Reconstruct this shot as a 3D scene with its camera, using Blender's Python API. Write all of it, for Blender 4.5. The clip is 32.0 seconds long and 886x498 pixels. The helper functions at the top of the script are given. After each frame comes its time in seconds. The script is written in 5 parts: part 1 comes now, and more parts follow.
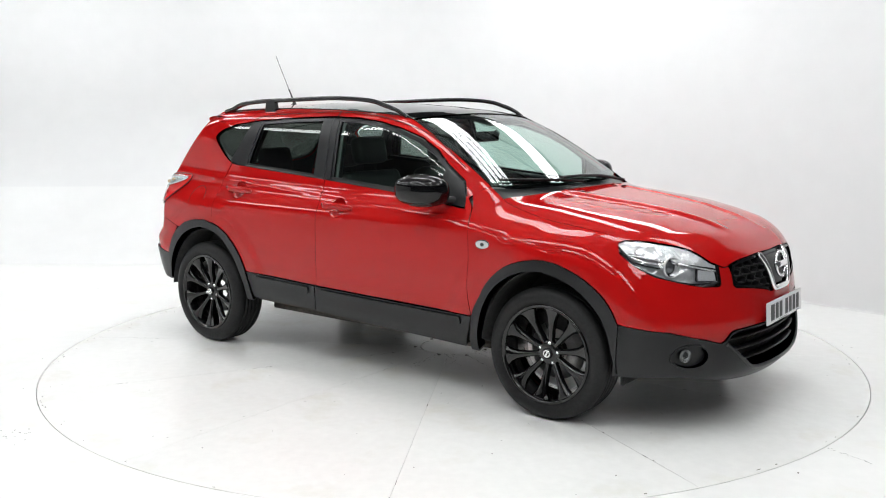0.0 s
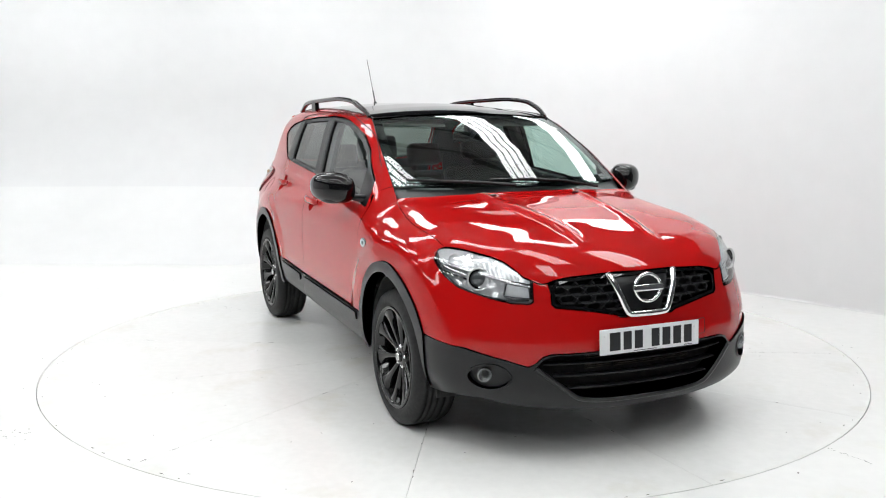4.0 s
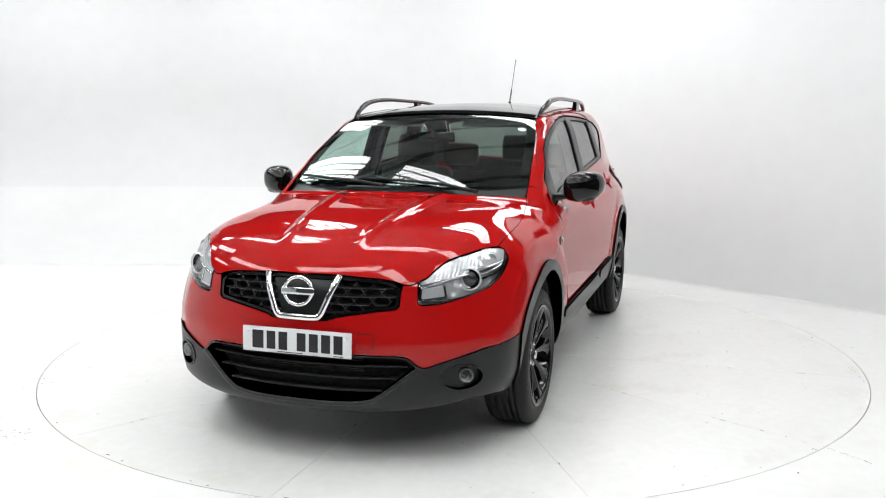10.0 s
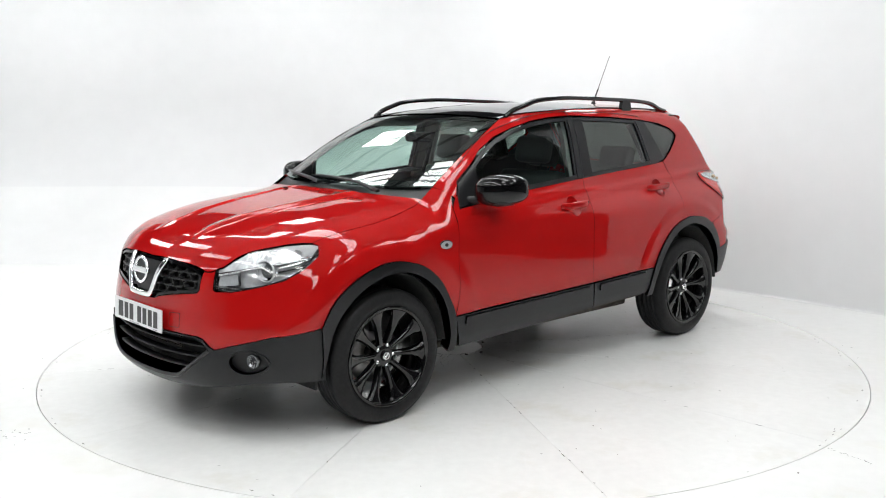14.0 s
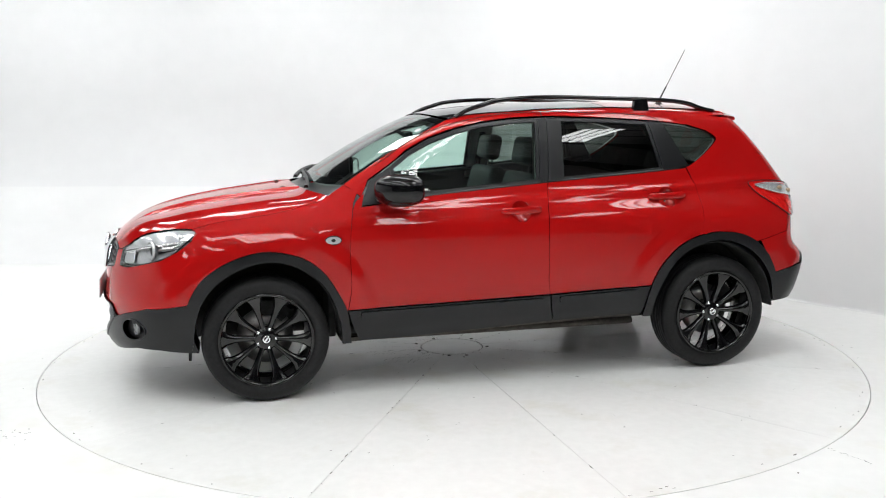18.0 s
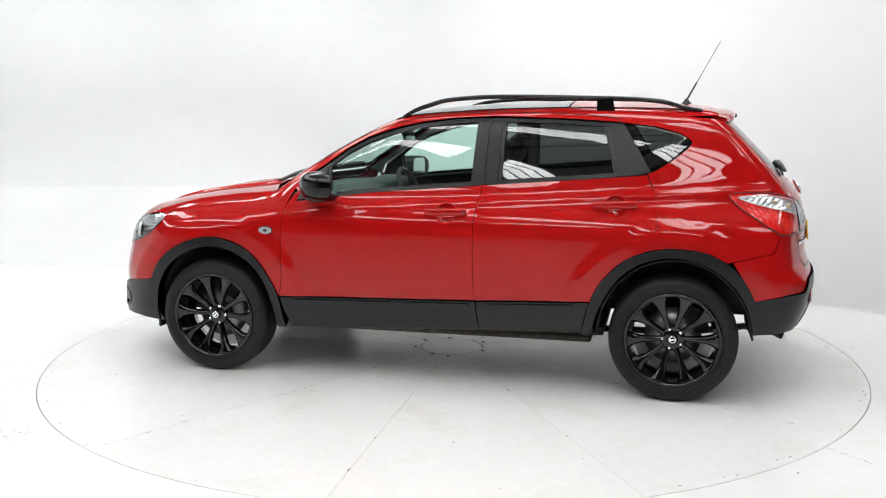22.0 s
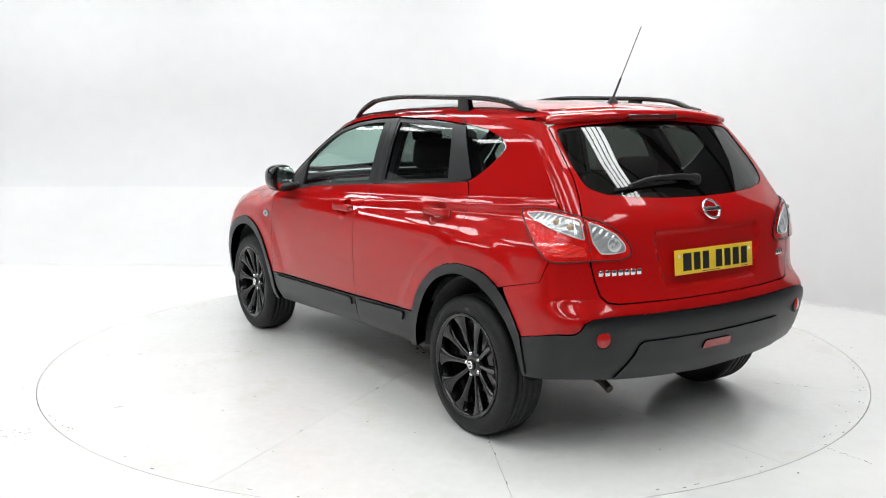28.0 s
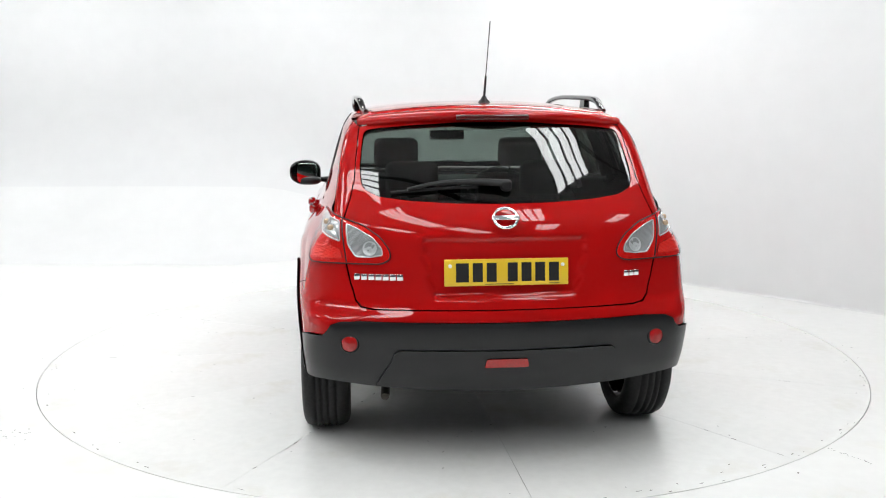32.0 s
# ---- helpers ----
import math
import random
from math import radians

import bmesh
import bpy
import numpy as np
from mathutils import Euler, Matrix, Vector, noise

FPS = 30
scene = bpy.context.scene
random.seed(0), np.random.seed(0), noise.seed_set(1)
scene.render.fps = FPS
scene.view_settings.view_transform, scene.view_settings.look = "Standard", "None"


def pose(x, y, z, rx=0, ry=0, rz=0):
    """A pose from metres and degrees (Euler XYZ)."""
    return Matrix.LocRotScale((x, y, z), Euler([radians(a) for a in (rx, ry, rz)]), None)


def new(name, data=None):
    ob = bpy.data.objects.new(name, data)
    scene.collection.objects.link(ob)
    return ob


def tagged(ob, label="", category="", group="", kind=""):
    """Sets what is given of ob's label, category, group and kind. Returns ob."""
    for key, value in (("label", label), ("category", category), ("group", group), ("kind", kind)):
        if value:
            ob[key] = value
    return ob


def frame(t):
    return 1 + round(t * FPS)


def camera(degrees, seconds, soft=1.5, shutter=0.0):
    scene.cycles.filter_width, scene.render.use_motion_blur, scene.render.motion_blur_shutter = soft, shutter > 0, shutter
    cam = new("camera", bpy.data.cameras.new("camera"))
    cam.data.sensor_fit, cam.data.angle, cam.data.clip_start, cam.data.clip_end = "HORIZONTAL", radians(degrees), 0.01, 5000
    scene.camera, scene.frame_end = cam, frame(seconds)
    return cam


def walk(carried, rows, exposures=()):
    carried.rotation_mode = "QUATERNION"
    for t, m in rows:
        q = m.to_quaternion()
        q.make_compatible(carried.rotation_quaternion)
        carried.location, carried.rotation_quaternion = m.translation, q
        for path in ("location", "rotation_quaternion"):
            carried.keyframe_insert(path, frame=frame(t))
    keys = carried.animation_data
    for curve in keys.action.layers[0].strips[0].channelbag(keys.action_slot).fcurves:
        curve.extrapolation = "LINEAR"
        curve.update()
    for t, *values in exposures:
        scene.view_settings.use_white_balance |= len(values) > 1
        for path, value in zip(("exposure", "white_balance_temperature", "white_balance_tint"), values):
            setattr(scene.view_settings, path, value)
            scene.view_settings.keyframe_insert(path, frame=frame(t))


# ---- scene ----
PIVOT = 0.0766          # the turntable's centre lies this far ahead of the middle of the wheelbase
cam = camera(51.645, 32.0, soft=1.1)
EYE = pose(0, -5.838, 1.525, 90 - 8.574, 0, 0.541) @ pose(0, 0, 0, 0, 0, -0.139)
walk(cam, [(0, EYE), (32, EYE)])


def turned(t):
    """The turntable's angle in degrees at t seconds."""
    return 322.64 - 7.115 * t + 0.00123 * t * t


# ---- light -------------------------------------------------------------------
world = bpy.data.worlds.new("world")
scene.world = world
world.use_nodes = True
world.node_tree.nodes["Background"].inputs[0].default_value = (0.8, 0.85, 0.9, 1)
world.node_tree.nodes["Background"].inputs[1].default_value = 0.05
scene.view_settings.exposure = -0.98
TUBE = 22.0             # strength of the lamps' diffusers


# ---- materials ---------------------------------------------------------------
def material(name, colour, rough=0.5, metal=0.0, coat=0.0, spec=0.5, grain=0.0, scale=40.0, bump=0.0, stain=0.0, emit=0.0):
    """A principled material; grain varies the roughness and colour finely, stain broadly, bump adds fine relief."""
    m = bpy.data.materials.new(name)
    m.use_nodes = True
    nt = m.node_tree
    b = nt.nodes["Principled BSDF"]
    b.inputs["Base Color"].default_value = (*colour, 1)
    b.inputs["Roughness"].default_value = rough
    b.inputs["Metallic"].default_value = metal
    b.inputs["Coat Weight"].default_value = coat
    b.inputs["Coat Roughness"].default_value = 0.02
    b.inputs["Specular IOR Level"].default_value = spec
    if emit:
        b.inputs["Emission Color"].default_value = (*colour, 1)
        b.inputs["Emission Strength"].default_value = emit
    if grain or bump or stain:
        co = nt.nodes.new("ShaderNodeTexCoord")
        fine = nt.nodes.new("ShaderNodeTexNoise")
        fine.inputs["Scale"].default_value = scale
        fine.inputs["Detail"].default_value = 6
        nt.links.new(co.outputs["Object"], fine.inputs["Vector"])
        broad = nt.nodes.new("ShaderNodeTexNoise")
        broad.inputs["Scale"].default_value = scale / 22
        broad.inputs["Detail"].default_value = 3
        nt.links.new(co.outputs["Object"], broad.inputs["Vector"])
        if grain or stain:
            mixes = []
            for tex, amount in ((fine, grain), (broad, stain)):
                r = nt.nodes.new("ShaderNodeMapRange")
                r.inputs["From Min"].default_value, r.inputs["From Max"].default_value = 0.3, 0.7
                r.inputs["To Min"].default_value, r.inputs["To Max"].default_value = 1 - amount, 1 + amount * 0.3
                nt.links.new(tex.outputs["Fac"], r.inputs["Value"])
                mixes.append(r)
            mul = nt.nodes.new("ShaderNodeMath")
            mul.operation = "MULTIPLY"
            nt.links.new(mixes[0].outputs[0], mul.inputs[0])
            nt.links.new(mixes[1].outputs[0], mul.inputs[1])
            vm = nt.nodes.new("ShaderNodeVectorMath")
            vm.operation = "SCALE"
            vm.inputs[0].default_value = colour
            nt.links.new(mul.outputs[0], vm.inputs["Scale"])
            nt.links.new(vm.outputs[0], b.inputs["Base Color"])
            rr = nt.nodes.new("ShaderNodeMapRange")
            rr.inputs["To Min"].default_value, rr.inputs["To Max"].default_value = rough * (1 + grain), rough * (1 - grain * 0.6)
            nt.links.new(fine.outputs["Fac"], rr.inputs["Value"])
            nt.links.new(rr.outputs[0], b.inputs["Roughness"])
        if bump:
            bp = nt.nodes.new("ShaderNodeBump")
            bp.inputs["Strength"].default_value = 0.5
            bp.inputs["Distance"].default_value = bump
            nt.links.new(fine.outputs["Fac"], bp.inputs["Height"])
            nt.links.new(bp.outputs[0], b.inputs["Normal"])
    return m


def smudged(m, colour, scale, lo, hi, amount):
    """Adds broad irregular smudges of another colour."""
    nt = m.node_tree
    b = nt.nodes["Principled BSDF"]
    src = b.inputs["Base Color"].links[0].from_socket
    co = nt.nodes.new("ShaderNodeTexCoord")
    n = nt.nodes.new("ShaderNodeTexNoise")
    n.inputs["Scale"].default_value = scale
    n.inputs["Detail"].default_value = 8
    n.inputs["Roughness"].default_value = 0.65
    nt.links.new(co.outputs["Object"], n.inputs["Vector"])
    r = nt.nodes.new("ShaderNodeMapRange")
    r.inputs["From Min"].default_value, r.inputs["From Max"].default_value = lo, hi
    r.inputs["To Max"].default_value = amount
    nt.links.new(n.outputs["Fac"], r.inputs["Value"])
    mx = nt.nodes.new("ShaderNodeMix")
    mx.data_type = "RGBA"
    nt.links.new(r.outputs[0], mx.inputs[0])
    nt.links.new(src, mx.inputs[6])
    mx.inputs[7].default_value = (*colour, 1)
    nt.links.new(mx.outputs[2], b.inputs["Base Color"])
    return m


def pane(name, tint, gloss=0.055):
    """Thin window glass: tinted see-through, with a mirror gloss that grows at a slant."""
    m = bpy.data.materials.new(name)
    m.use_nodes = True
    nt = m.node_tree
    nt.nodes.remove(nt.nodes["Principled BSDF"])
    out = nt.nodes["Material Output"]
    lw = nt.nodes.new("ShaderNodeLayerWeight")
    lw.inputs["Blend"].default_value = 0.5
    power = nt.nodes.new("ShaderNodeMath")
    power.operation = "POWER"
    power.inputs[1].default_value = 4.5
    nt.links.new(lw.outputs["Facing"], power.inputs[0])
    fr = nt.nodes.new("ShaderNodeMath")
    fr.operation = "MULTIPLY_ADD"
    fr.inputs[1].default_value = 1 - gloss
    fr.inputs[2].default_value = gloss
    nt.links.new(power.outputs[0], fr.inputs[0])
    tr = nt.nodes.new("ShaderNodeBsdfTransparent")
    tr.inputs["Color"].default_value = (*tint, 1)
    gl = nt.nodes.new("ShaderNodeBsdfGlossy")
    gl.inputs["Roughness"].default_value = 0.0
    mx = nt.nodes.new("ShaderNodeMixShader")
    nt.links.new(fr.outputs[0], mx.inputs[0])
    nt.links.new(tr.outputs[0], mx.inputs[1])
    nt.links.new(gl.outputs[0], mx.inputs[2])
    nt.links.new(mx.outputs[0], out.inputs[0])
    return m


RED = material("red_paint", (0.420, 0.0055, 0.0055), 0.5, 0.0, 1.0, 0.0, 0.02, 900)
RED.node_tree.nodes["Principled BSDF"].inputs["Coat IOR"].default_value = 1.43
RED.node_tree.nodes["Principled BSDF"].inputs["Coat Roughness"].default_value = 0.0
PLASTIC = material("black_plastic", (0.0065, 0.0070, 0.0080), 0.33, spec=0.42, grain=0.15, scale=300, bump=0.0006, stain=0.15)
SATIN = material("satin_black", (0.012, 0.012, 0.0135), 0.30, spec=0.5, grain=0.1, scale=200)
GLOSS = material("gloss_black", (0.003, 0.003, 0.0035), 0.02, spec=0.45)
RIMMAT = material("black_alloy", (0.003, 0.003, 0.0034), 0.07, coat=0.0, spec=0.6, grain=0.1, scale=60)
RUBBER = material("tyre_rubber", (0.011, 0.011, 0.0115), 0.55, spec=0.32, grain=0.3, scale=70, stain=0.3, bump=0.0006)
CHROME = material("chrome", (0.90, 0.91, 0.92), 0.07, 1.0)
MIRROR = material("mirror_glass", (0.80, 0.82, 0.82), 0.01, 1.0)
ALLOY = material("bare_metal", (0.45, 0.44, 0.43), 0.35, 1.0, grain=0.2, scale=80)
DARK = material("dark_liner", (0.012, 0.012, 0.012), 0.8, grain=0.3, scale=40)
UNDER = material("underbody_sealer", (0.07, 0.06, 0.05), 0.8, grain=0.4, scale=25, stain=0.4)
CABIN = material("cabin_trim", (0.028, 0.028, 0.030), 0.6, grain=0.15, scale=120)
DASH = material("dashboard_skin", (0.075, 0.077, 0.08), 0.55, grain=0.12, scale=150, bump=0.0006)
LEATHER = material("seat_fabric", (0.012, 0.012, 0.013), 0.5, grain=0.2, scale=90, bump=0.001)
LINING = material("headlining", (0.35, 0.35, 0.33), 0.9, grain=0.1, scale=200)
GLASS = pane("clear_glass", (0.74, 0.91, 0.85), 0.08)
SCREEN = pane("windscreen_glass", (0.70, 0.84, 0.79), 0.07)
PRIVACY = pane("privacy_glass", (0.20, 0.225, 0.21), 0.07)
LENS = pane("lamp_lens", (0.95, 0.96, 0.97), 0.05)
REDLENS = material("red_lens", (0.80, 0.010, 0.008), 0.12, coat=0.5, spec=0.2)
BRIGHTRED = material("bright_red_lens", (0.95, 0.03, 0.02), 0.10, coat=0.6, spec=0.3)
FACETS = material("fluted_chrome", (0.76, 0.765, 0.77), 0.15, 0.42, coat=0.5, grain=0.1, scale=60)
DEEPRED = material("reflector_red", (0.42, 0.008, 0.008), 0.12, coat=1.0, spec=0.2, grain=0.3, scale=160)
SILVER = material("lamp_reflector", (0.72, 0.725, 0.73), 0.15, 0.42, coat=0.6, grain=0.10, scale=80)
CLEARW = material("clear_lamp_lens", (0.70, 0.705, 0.71), 0.12, 0.55, coat=1.0)
PLATEW = material("plate_white", (0.78, 0.79, 0.80), 0.3, coat=0.3)
PLATEY = material("plate_yellow", (0.80, 0.53, 0.03), 0.3, coat=0.3)
INK = material("plate_black", (0.01, 0.01, 0.012), 0.4)
FLOORM = material("white_floor_paint", (0.855, 0.855, 0.838), 0.30, grain=0.03, scale=14, stain=0.04)
TABLEM = material("turntable_paint", (0.86, 0.86, 0.842), 0.26, grain=0.04, scale=18, stain=0.05)
smudged(FLOORM, (0.70, 0.67, 0.55), 1.6, 0.55, 0.80, 0.5)
smudged(TABLEM, (0.66, 0.63, 0.52), 2.2, 0.55, 0.80, 0.55)
JOINT = material("joint_dirt", (0.10, 0.095, 0.085), 0.8, grain=0.4, scale=30)
WALLM = material("white_wall", (0.765, 0.765, 0.768), 0.6, grain=0.02, scale=5, stain=0.03)
# same wall made paler at its foot, evening out the shading crease by colour
COVE = material("wall_foot_blend", (0.80, 0.80, 0.797), 0.34, grain=0.02, scale=5, stain=0.03)
CEIL = material("roof_sheet", (0.66, 0.665, 0.67), 0.7, grain=0.1, scale=8, stain=0.1)
HALL = material("hall_cladding", (0.07, 0.07, 0.075), 0.8, grain=0.1, scale=6, stain=0.2)
STEEL = material("roof_steel", (0.05, 0.05, 0.053), 0.6)
TUBEM = material("lit_tube", (0.96, 0.98, 0.985), 0.5, emit=TUBE)
SMOKE = material("smoky_lamp_bowl", (0.22, 0.225, 0.23), 0.12, 0.5, coat=0.6)
AMBER = material("amber_bulb", (0.50, 0.36, 0.24), 0.2, 0.2, coat=0.5)
BOX = material("lamp_box", (0.55, 0.56, 0.57), 0.3, 0.3, grain=0.05, scale=60)
HOUSING = material("lamp_housing", (0.75, 0.75, 0.75), 0.5)


# ---- mesh helpers --------------------------------------------------------------
def mesh(name, verts, faces, smooth=True, normals=None):
    me = bpy.data.meshes.new(name)
    me.from_pydata([tuple(map(float, v)) for v in verts], [], [tuple(map(int, f)) for f in faces])
    if smooth:
        me.polygons.foreach_set("use_smooth", [True] * len(me.polygons))
    if normals is not None:
        me.normals_split_custom_set_from_vertices([tuple(map(float, n)) for n in normals])
    me.update()
    return me


def part(name, me, mat, parent, label="", at=None):
    """Links a mesh (or bmesh) as one part under a thing or a part."""
    if isinstance(me, bmesh.types.BMesh):
        bm, me = me, bpy.data.meshes.new(name)
        bm.to_mesh(me)
        bm.free()
    if mat and not me.materials:
        me.materials.append(mat)
    ob = new(name, me)
    ob.parent = parent
    if at is not None:
        ob.matrix_basis = at
    if label:
        ob["label"] = label
    return ob


def box(x0, x1, y0, y1, z0, z1, bevel=0.0, seg=2):
    bm = bmesh.new()
    bmesh.ops.create_cube(bm, size=1)
    for v in bm.verts:
        v.co = ((x0 + x1) / 2 + v.co.x * (x1 - x0), (y0 + y1) / 2 + v.co.y * (y1 - y0), (z0 + z1) / 2 + v.co.z * (z1 - z0))
    if bevel:
        bmesh.ops.bevel(bm, geom=bm.edges[:], offset=bevel, segments=seg, profile=0.6, affect="EDGES")
        for f in bm.faces:
            f.smooth = True
    return bm


def lathe(profile, n=48, axis="y"):
    """A turned body: profile of (radius, along); turned about the y axis."""
    v, f = [], []
    k = len(profile)
    for i in range(n):
        a = 2 * math.pi * i / n
        for r, h in profile:
            p = (r * math.cos(a), h, r * math.sin(a))
            v.append(p if axis == "y" else (p[0], p[2], p[1]) if axis == "z" else (p[1], p[0], p[2]))
    for i in range(n):
        for j in range(k - 1):
            a, b = i * k + j, ((i + 1) % n) * k + j
            f.append((a, a + 1, b + 1, b))
    return v, f


def sweep(path, section, closed=False, up=(0, 0, 1), scale=None):
    """A section of (side, up) points drawn along a path of 3D points, with end caps."""
    path = np.asarray(path, float)
    n, k = len(path), len(section)
    v, f = [], []
    for i in range(n):
        a = path[(i - 1) % n] if closed or i > 0 else path[i]
        b = path[(i + 1) % n] if closed or i < n - 1 else path[i]
        t = b - a
        t = t / (np.linalg.norm(t) + 1e-12)
        s = np.cross(t, up)
        s = s / (np.linalg.norm(s) + 1e-12)
        w = np.cross(s, t)
        q = 1.0 if scale is None else scale[i]
        for c, d in section:
            v.append(path[i] + s * c * q + w * d * q)
    for i in range(n if closed else n - 1):
        for j in range(k):
            a, b = i * k + j, ((i + 1) % n) * k + j
            a2, b2 = i * k + (j + 1) % k, ((i + 1) % n) * k + (j + 1) % k
            f.append((a, a2, b2, b))
    if not closed:
        f.append(tuple(range(k)))
        f.append(tuple((n - 1) * k + j for j in reversed(range(k))))
    return v, f


def ring(r, n=10, squash=1.0):
    return [(r * math.cos(2 * math.pi * i / n), squash * r * math.sin(2 * math.pi * i / n)) for i in range(n)]


def spline(points, n=12, closed=False):
    """A smooth curve through the points (Catmull-Rom)."""
    p = np.asarray(points, float)
    m = len(p)
    out = []
    for i in range(m if closed else m - 1):
        a, b, c, d = (p[(i + j) % m] if closed else p[min(max(i + j, 0), m - 1)] for j in (-1, 0, 1, 2))
        for s in np.arange(n) / n:
            out.append(0.5 * (2 * b + (c - a) * s + (2 * a - 5 * b + 4 * c - d) * s * s + (3 * b - a - 3 * c + d) * s ** 3))
    if not closed:
        out.append(p[-1])
    return np.array(out)


def even(points, h, closed=True):
    """The outline again, with points about h apart that keep its corners."""
    p = np.asarray(points, float)
    out = []
    m = len(p)
    for i in range(m if closed else m - 1):
        a, b = p[i], p[(i + 1) % m]
        k = max(1, int(round(np.linalg.norm(b - a) / h)))
        out += [a + (b - a) * j / k for j in range(k)]
    if not closed:
        out.append(p[-1])
    return np.array(out)


def rounded(points, r, n=5):
    """The closed outline with its corners rounded by about r."""
    p = np.asarray(points, float)
    m = len(p)
    out = []
    for i in range(m):
        a, b, c = p[i - 1], p[i], p[(i + 1) % m]
        la, lc = np.linalg.norm(a - b), np.linalg.norm(c - b)
        d = min(r, la * 0.45, lc * 0.45)
        s, e = b + (a - b) / la * d, b + (c - b) / lc * d
        for j in range(n + 1):
            u = j / n
            out.append((1 - u) ** 2 * s + 2 * u * (1 - u) * b + u * u * e)
    return np.array(out)


def area(p):
    x, y = p[:, 0], p[:, 1]
    return 0.5 * float(np.sum(x * np.roll(y, -1) - np.roll(x, -1) * y))


def inset(p, d):
    """The closed outline drawn in by d."""
    p = np.asarray(p, float)
    s = 1 if area(p) > 0 else -1
    a, b = p - np.roll(p, 1, 0), np.roll(p, -1, 0) - p
    na = np.stack([-a[:, 1], a[:, 0]], 1) / (np.linalg.norm(a, axis=1)[:, None] + 1e-12)
    nb = np.stack([-b[:, 1], b[:, 0]], 1) / (np.linalg.norm(b, axis=1)[:, None] + 1e-12)
    n = na + nb
    n = n / (np.linalg.norm(n, axis=1)[:, None] + 1e-9)
    c = np.clip(np.sum(n * na, 1), 0.5, 1)
    return p + s * n * (d / c)[:, None]


def clip(p, a, b):
    """What of the outline lies to the left of the line from a to b."""
    p, a, b = np.asarray(p, float), np.asarray(a, float), np.asarray(b, float)
    side = lambda q: (b[0] - a[0]) * (q[1] - a[1]) - (b[1] - a[1]) * (q[0] - a[0])
    out = []
    for i in range(len(p)):
        c, d = p[i], p[(i + 1) % len(p)]
        sc, sd = side(c), side(d)
        if sc >= 0:
            out.append(c)
        if sc * sd < 0:
            out.append(c + (d - c) * sc / (sc - sd))
    return np.array(out)


def inside(q, p):
    """Which of the points q lie in the closed outline p."""
    x, y = q[:, 0], q[:, 1]
    odd = np.zeros(len(q), bool)
    for i in range(len(p)):
        (x0, y0), (x1, y1) = p[i - 1], p[i]
        if y0 == y1:
            continue
        cross = ((y0 > y) != (y1 > y)) & (x < (x1 - x0) * (y - y0) / (y1 - y0) + x0)
        odd ^= cross
    return odd


def fill(outline, holes=(), h=0.03):
    """Triangles over an outline with holes, fine enough to follow a curved skin. Returns points, triangles, boundary loops."""
    from mathutils import geometry
    loops = [even(l, h * 0.6) for l in (outline, *holes)]
    lo, hi = loops[0].min(0), loops[0].max(0)
    gx, gy = np.meshgrid(np.arange(lo[0] + h / 2, hi[0], h), np.arange(lo[1] + h / 2, hi[1], h))
    gx[::2] += h / 2
    g = np.stack([gx.ravel(), gy.ravel()], 1)
    ok = inside(g, loops[0])
    for l in loops[1:]:
        ok &= ~inside(g, l)
    g = g[ok]
    rim = np.concatenate(loops)
    if len(g):
        near = np.min(np.concatenate([np.hypot(*(g[:, None] - c[None]).transpose(2, 0, 1)).min(1)[None] for c in np.array_split(rim, max(1, len(rim) // 200))]), 0)
        g = g[near > h * 0.45]
    edges, at = [], 0
    for l in loops:
        edges += [(at + i, at + (i + 1) % len(l)) for i in range(len(l))]
        at += len(l)
    allp = np.concatenate([rim, g]) if len(g) else rim
    v, _, f, *_ = geometry.delaunay_2d_cdt([Vector(p) for p in allp], edges, [], 0, 1e-6)
    v = np.array([tuple(p) for p in v])
    f = np.array([t for t in f if len(t) == 3])
    mid = v[f].mean(1)
    keep = inside(mid, loops[0])
    for l in loops[1:]:
        keep &= ~inside(mid, l)
    return v, f[keep], loops


# ---- the car's skin ------------------------------------------------------------
def curve_of(points, soft=0.05):
    """A smooth function through (place, value) pairs, softened over that length."""
    p = np.array(sorted(points), float)
    x = np.linspace(p[0, 0] - 0.5, p[-1, 0] + 0.5, 1600)
    v = np.interp(x, p[:, 0], p[:, 1])
    lo, hi = (p[1, 1] - p[0, 1]) / (p[1, 0] - p[0, 0]), (p[-1, 1] - p[-2, 1]) / (p[-1, 0] - p[-2, 0])
    v = np.where(x < p[0, 0], p[0, 1] + lo * (x - p[0, 0]), np.where(x > p[-1, 0], p[-1, 1] + hi * (x - p[-1, 0]), v))
    w = max(1, int(soft / (x[1] - x[0])))
    for _ in range(3):
        v = np.convolve(np.pad(v, w, mode="edge"), np.ones(2 * w + 1) / (2 * w + 1), "valid")
    return lambda q: np.interp(q, x, v)


def step(a, b, x):
    t = np.clip((x - a) / (b - a), 0, 1)
    return t * t * (3 - 2 * t)


def smax(a, b, k):
    h = np.maximum(k - np.abs(a - b), 0) / k
    return np.maximum(a, b) + h * h * k / 4


